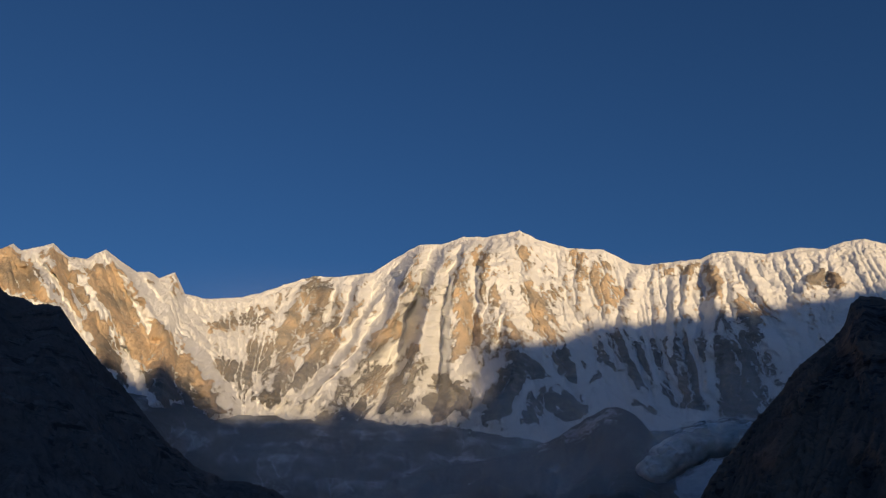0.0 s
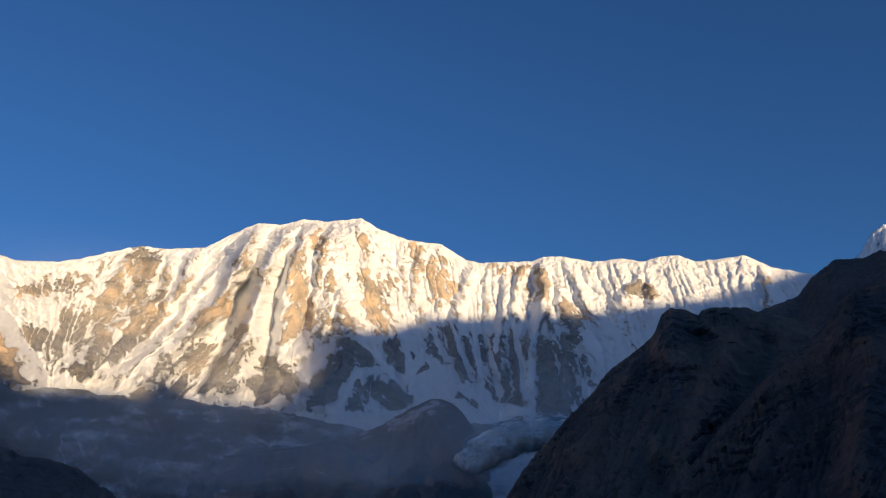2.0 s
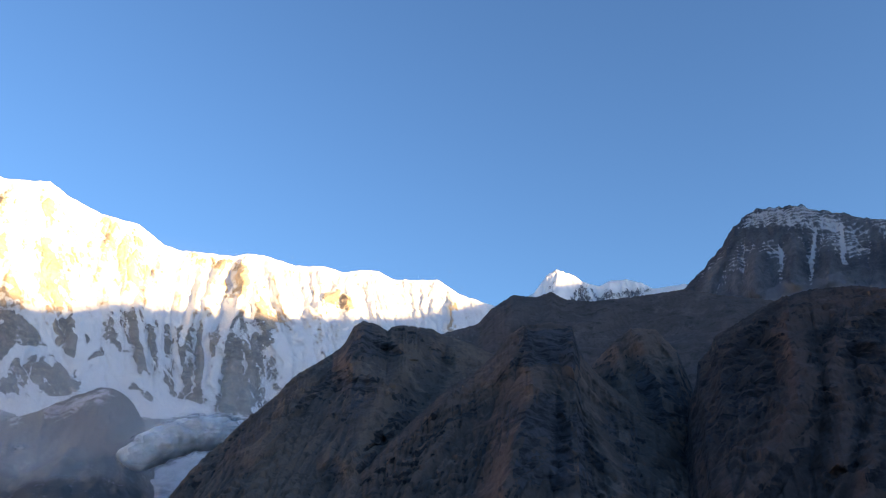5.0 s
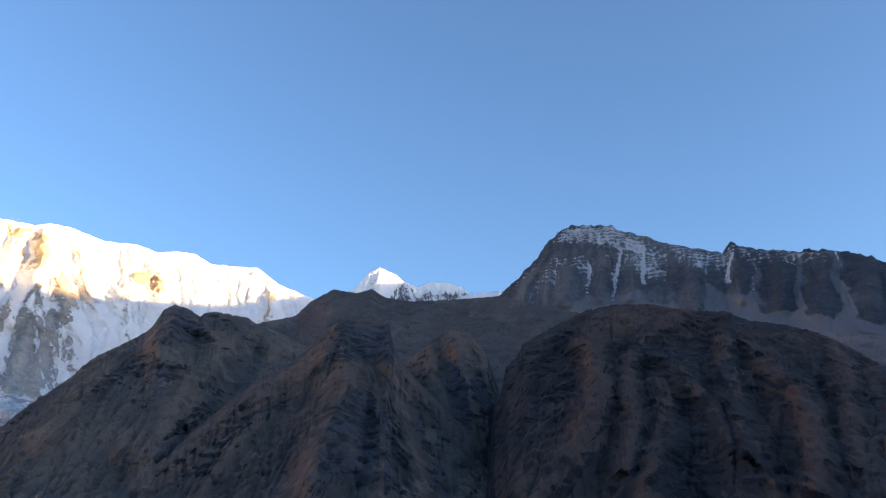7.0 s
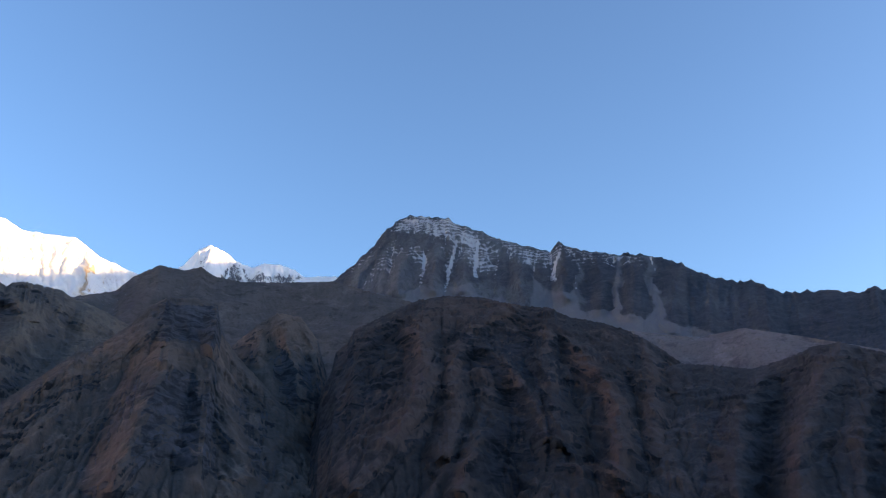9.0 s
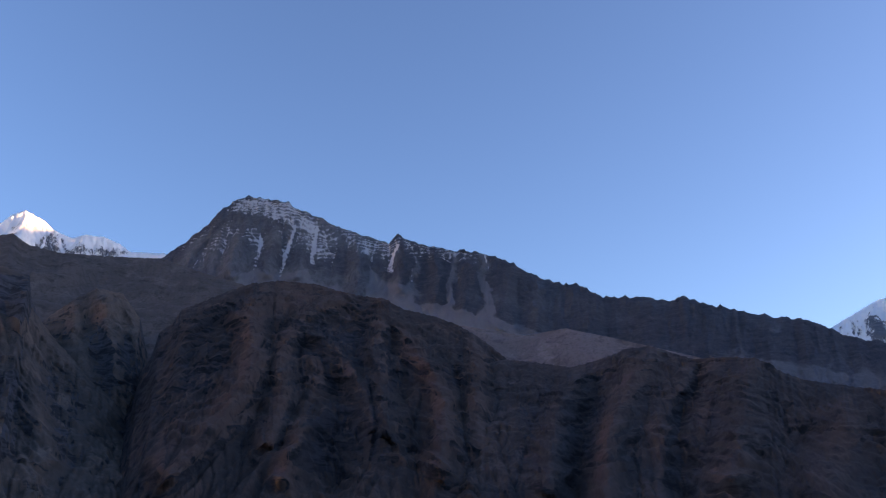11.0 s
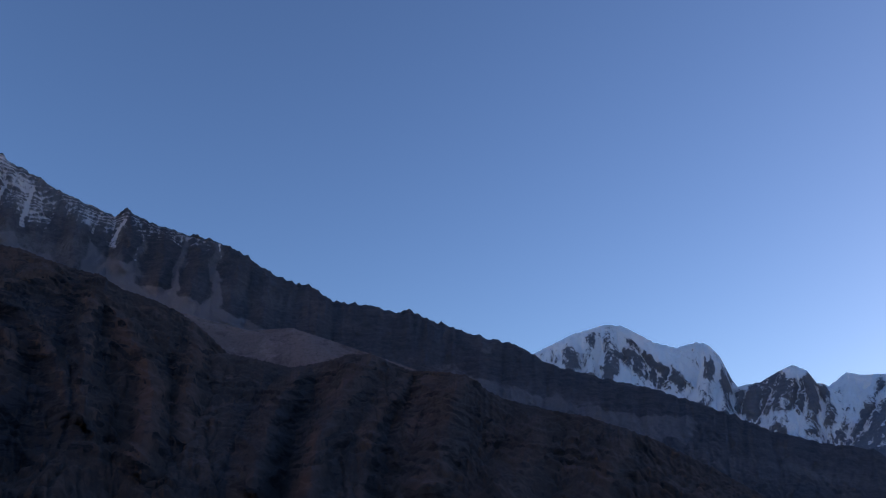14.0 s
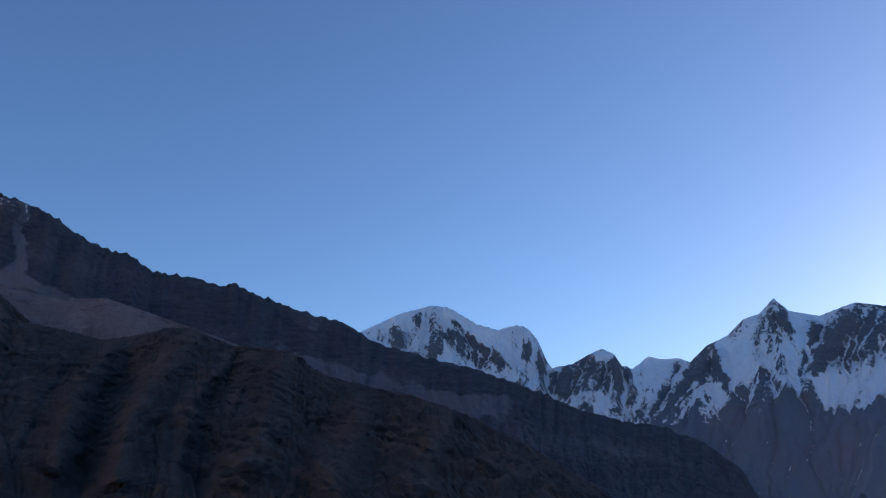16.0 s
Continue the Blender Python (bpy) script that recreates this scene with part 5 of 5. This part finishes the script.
# Unseen range added behind the camp, the rest of the shading ring.
relief("snow_mountain", PEAK,
       [(170, 8), (176, 11), (184, 10), (196, 15), (210, 12), (225, 17), (240, 13), (258, 19), (275, 17), (290, 21), (305, 18), (318, 20), (326, 18)],
       [(170, 6200), (200, 5200), (250, 4200), (290, 3200), (326, 2400)], [(170, 2, 4800), (250, 3, 3000), (290, 5, 2200), (326, 11, 1800)],
       (60, 16), 0.25, back=1500, jag=0.3, jag_deg=4, seed=97, tag=('unseen snow and rock range behind the camp', 'mountain'), snow=snow_cover(0.45, 0.5, 0.6))

# Rock towers standing on the long ridge's crest
def rock_tower(parent, bearing, height, far, wide, tall, seed):
    """A split, leaning block of rock, wider at its foot."""
    rng = np.random.default_rng(seed)
    bm = bmesh.new()
    bmesh.ops.create_icosphere(bm, subdivisions=3, radius=1.0)
    lean, turn = rng.uniform(-0.25, 0.25), rng.uniform(0, 6.28)
    for vert in bm.verts:
        p = vert.co.copy()
        n = noise.noise(p * 1.6 + Vector((seed, 0, 0))) * 0.45 + noise.noise(p * 4.1 + Vector((0, seed, 0))) * 0.2
        p *= 1 + n
        p.z = round(p.z * 4) / 4 * 0.45 + p.z * 0.55
        p.x += lean * p.z
        grow = 1.25 - 0.5 * max(p.z, -1)
        vert.co = (p.x * wide * grow, p.y * wide * grow, p.z * tall)
    me = bpy.data.meshes.new("rock_tower")
    bm.to_mesh(me)
    bm.free()
    me.materials.append(CRAG)
    tower = new("rock_tower", me)
    b = radians(bearing)
    tower.matrix_world = pose(far * math.sin(b), far * math.cos(b), far * math.tan(radians(height)), 0, 0, math.degrees(turn))
    tower.parent = parent
    return tower


for k, (bearing, height, far, wide, tall) in enumerate([
        (68.15, 21.15, 2600, 14, 16), (67.95, 21.0, 2596, 10, 12), (73.0, 20.25, 2452, 7, 8), (80.45, 17.55, 2310, 7, 9), (81.1, 17.5, 2302, 9, 10),
        (88.15, 16.0, 2222, 9, 9), (88.55, 16.05, 2218, 8, 10), (90.15, 15.4, 2202, 6, 7), (90.85, 15.25, 2195, 7, 10), (93.6, 14.4, 2165, 6, 6), (59.85, 23.3, 2760, 8, 8)]):
    rock_tower(ridge_peak, bearing, height, far, wide, tall, 3 + k)

# the ground of the basin, one sheet to the horizon
ga, gr = np.linspace(0, 2 * np.pi, 241), np.concatenate([[0.01], np.geomspace(2, 12000, 120)])
R2, A2 = np.meshgrid(gr, ga, indexing="ij")
gx, gy = R2 * np.sin(A2), R2 * np.cos(A2)
gz = 6 * fbm(gx / 180, gy / 180, 4, 5) * step(20, 300, R2) + 0.25 * fbm(gx / 6, gy / 6, 3, 6) * step(2, 12, R2)
ground = mesh_thing("ground", np.stack([gx + 0.4, gy + 0.3, gz], -1).reshape(-1, 3), len(gr), len(ga), BROWN,
                    dict(bare=0 * gz + 0.3, scree=0 * gz + 0.3, dry=0 * gz + 0.5))
tagged(ground, "dry brown high pasture with stones", "ground", kind="structure")


# ---- cloud ----
def cloud_material(name, grain):
    """Vapour: light falls on it and through it; thin where it frays."""
    n = Nodes(name)
    thick = n.math("MINIMUM", n.math("MULTIPLY", n.attribute("dense"), n.ramp(n.noise(grain, 5, 0.6), 0.25, 0.5)), 1.0)
    white = (0.98, 0.965, 0.955, 1)
    body = n.put("ShaderNodeMixShader", Fac=0.05)
    n.tree.links.new(n.put("ShaderNodeBsdfDiffuse", Color=white).outputs[0], body.inputs[1])
    n.tree.links.new(n.put("ShaderNodeBsdfTranslucent", Color=white).outputs[0], body.inputs[2])
    whole = n.put("ShaderNodeMixShader", Fac=thick)
    n.tree.links.new(n.put("ShaderNodeBsdfTransparent").outputs[0], whole.inputs[1])
    n.tree.links.new(body.outputs[0], whole.inputs[2])
    n.tree.links.new(whole.outputs[0], n.tree.nodes["Material Output"].inputs["Surface"])
    n.tree.nodes.remove(n.bsdf)
    return n.material


CLOUD, MIST = cloud_material("cloud", 80), cloud_material("mist", 420)


def puff(parent, bearing, height, far, size, dense, seed, material, tilt=-14, caps=((1.07, 0.35), (1.24, 0.2)), core=True):
    """One billow: a dense lumpy core, and round it loose caps of vapour that thin out to their rims."""
    rings, around = 40, 80
    place = pose(far * math.sin(radians(bearing)), far * math.cos(radians(bearing)), far * math.tan(radians(height)), 0, tilt, -bearing)
    for k, (scale, share) in enumerate((((0.93, 4.0),) if core else ()) + caps):
        whole = core and k == 0
        th, ph = np.meshgrid(np.linspace(0.001, np.pi * (0.999 if whole else 0.5), rings), np.linspace(0, 2 * np.pi, around), indexing="ij")
        x, z, y = np.sin(th) * np.cos(ph), np.sin(th) * np.sin(ph), -np.cos(th)
        lump = 1 + 0.2 * fbm(x * 2 + 0.6 * y, z * 1.5 + y, 3, seed) + 0.13 * np.abs(gnoise(x * 4 + 2 * y, z * 4 + 3 * y, seed + 9 + k)) + 0.04 * np.abs(gnoise(x * 9 + 5 * y, z * 9 + 6 * y, seed + 19 + k))
        p = np.stack([x * size[0], y * size[1], z * size[2]], -1) * (lump * scale)[..., None]
        rim = 1.0 if whole else np.clip(np.cos(th), 0, 1) ** 1.2
        shell = mesh_thing("vapour", p.reshape(-1, 3), rings, around, material, dict(dense=dense * share * rim + 0 * th))
        shell.matrix_world = place
        shell.parent = parent


def cloud(name, label, billows, far, dense, seed, material, tilt=-14, **more):
    """A cloud of billows: bearing, height in degrees, half sizes in metres."""
    thing = tagged(new(name), label, "cloud")
    for k, (bearing, height, *size) in enumerate(billows):
        puff(thing, bearing, height, far, size, dense, seed + 3 * k, material, tilt, **more)
    return thing


cloud("cloud", "low pale grey cloud over the glacier valley", [
    (14.54, 7.65, 48.6, 30.0, 30.0), (15.69, 8.41, 58.5, 36.0, 35.9), (16.9, 8.94, 54.6, 33.6, 33.5), (18.26, 9.16, 52.8, 32.4, 32.2), (19.59, 9.16, 46.8, 28.8, 28.8)], 1750, 1.0, 5, CLOUD)
cloud("cloud", "thin shred of mist over the moraine", [(7.3, 7.5, 20, 10, 7)], 1750, 0.5, 8, CLOUD, caps=((0.6, 0.6), (0.9, 0.5), (1.2, 0.4)), core=False)
cloud("cloud", "thin shred of mist over the moraine", [(7.9, 6.2, 14, 10, 16)], 1750, 0.4, 11, CLOUD, caps=((0.6, 0.6), (0.9, 0.5), (1.2, 0.4)), core=False)


def haze(name, label, west, east, low, top, reaches, dense):
    """A bank of thin air-borne haze: curved veils one behind another, thinning upwards and to both ends."""
    thing = tagged(new(name), label, "haze")
    for k, far in enumerate(reaches):
        el, az = np.meshgrid(np.linspace(low, top, 30), np.linspace(west, east, 90), indexing="ij")
        r = far * (1 + 0.02 * fbm(az / 6, el / 4, 3, 31 + k))
        x, y, z = r * np.sin(np.radians(az)), r * np.cos(np.radians(az)), r * np.tan(np.radians(el))
        thin = (1 - step(0.1, 1.0, (el - low) / (top - low))) * step(0, 16, az - west) * step(0, 6, east - az)
        veil = mesh_thing("veil", np.stack([x, y, z], -1).reshape(-1, 3), 30, 90, MIST, dict(dense=dense * thin))
        veil.parent = thing
    return thing


# Veils are added to lighten the shaded wall and valley behind them.
haze("valley_mist", "thin blue haze lying in the glacier valley", -24, 38, 1, 22, (2080, 2250, 3130), 0.2)
haze("valley_mist", "thin blue haze under the fishtail peak", 104, 152, 0, 11, (2200, 2290), 0.075)
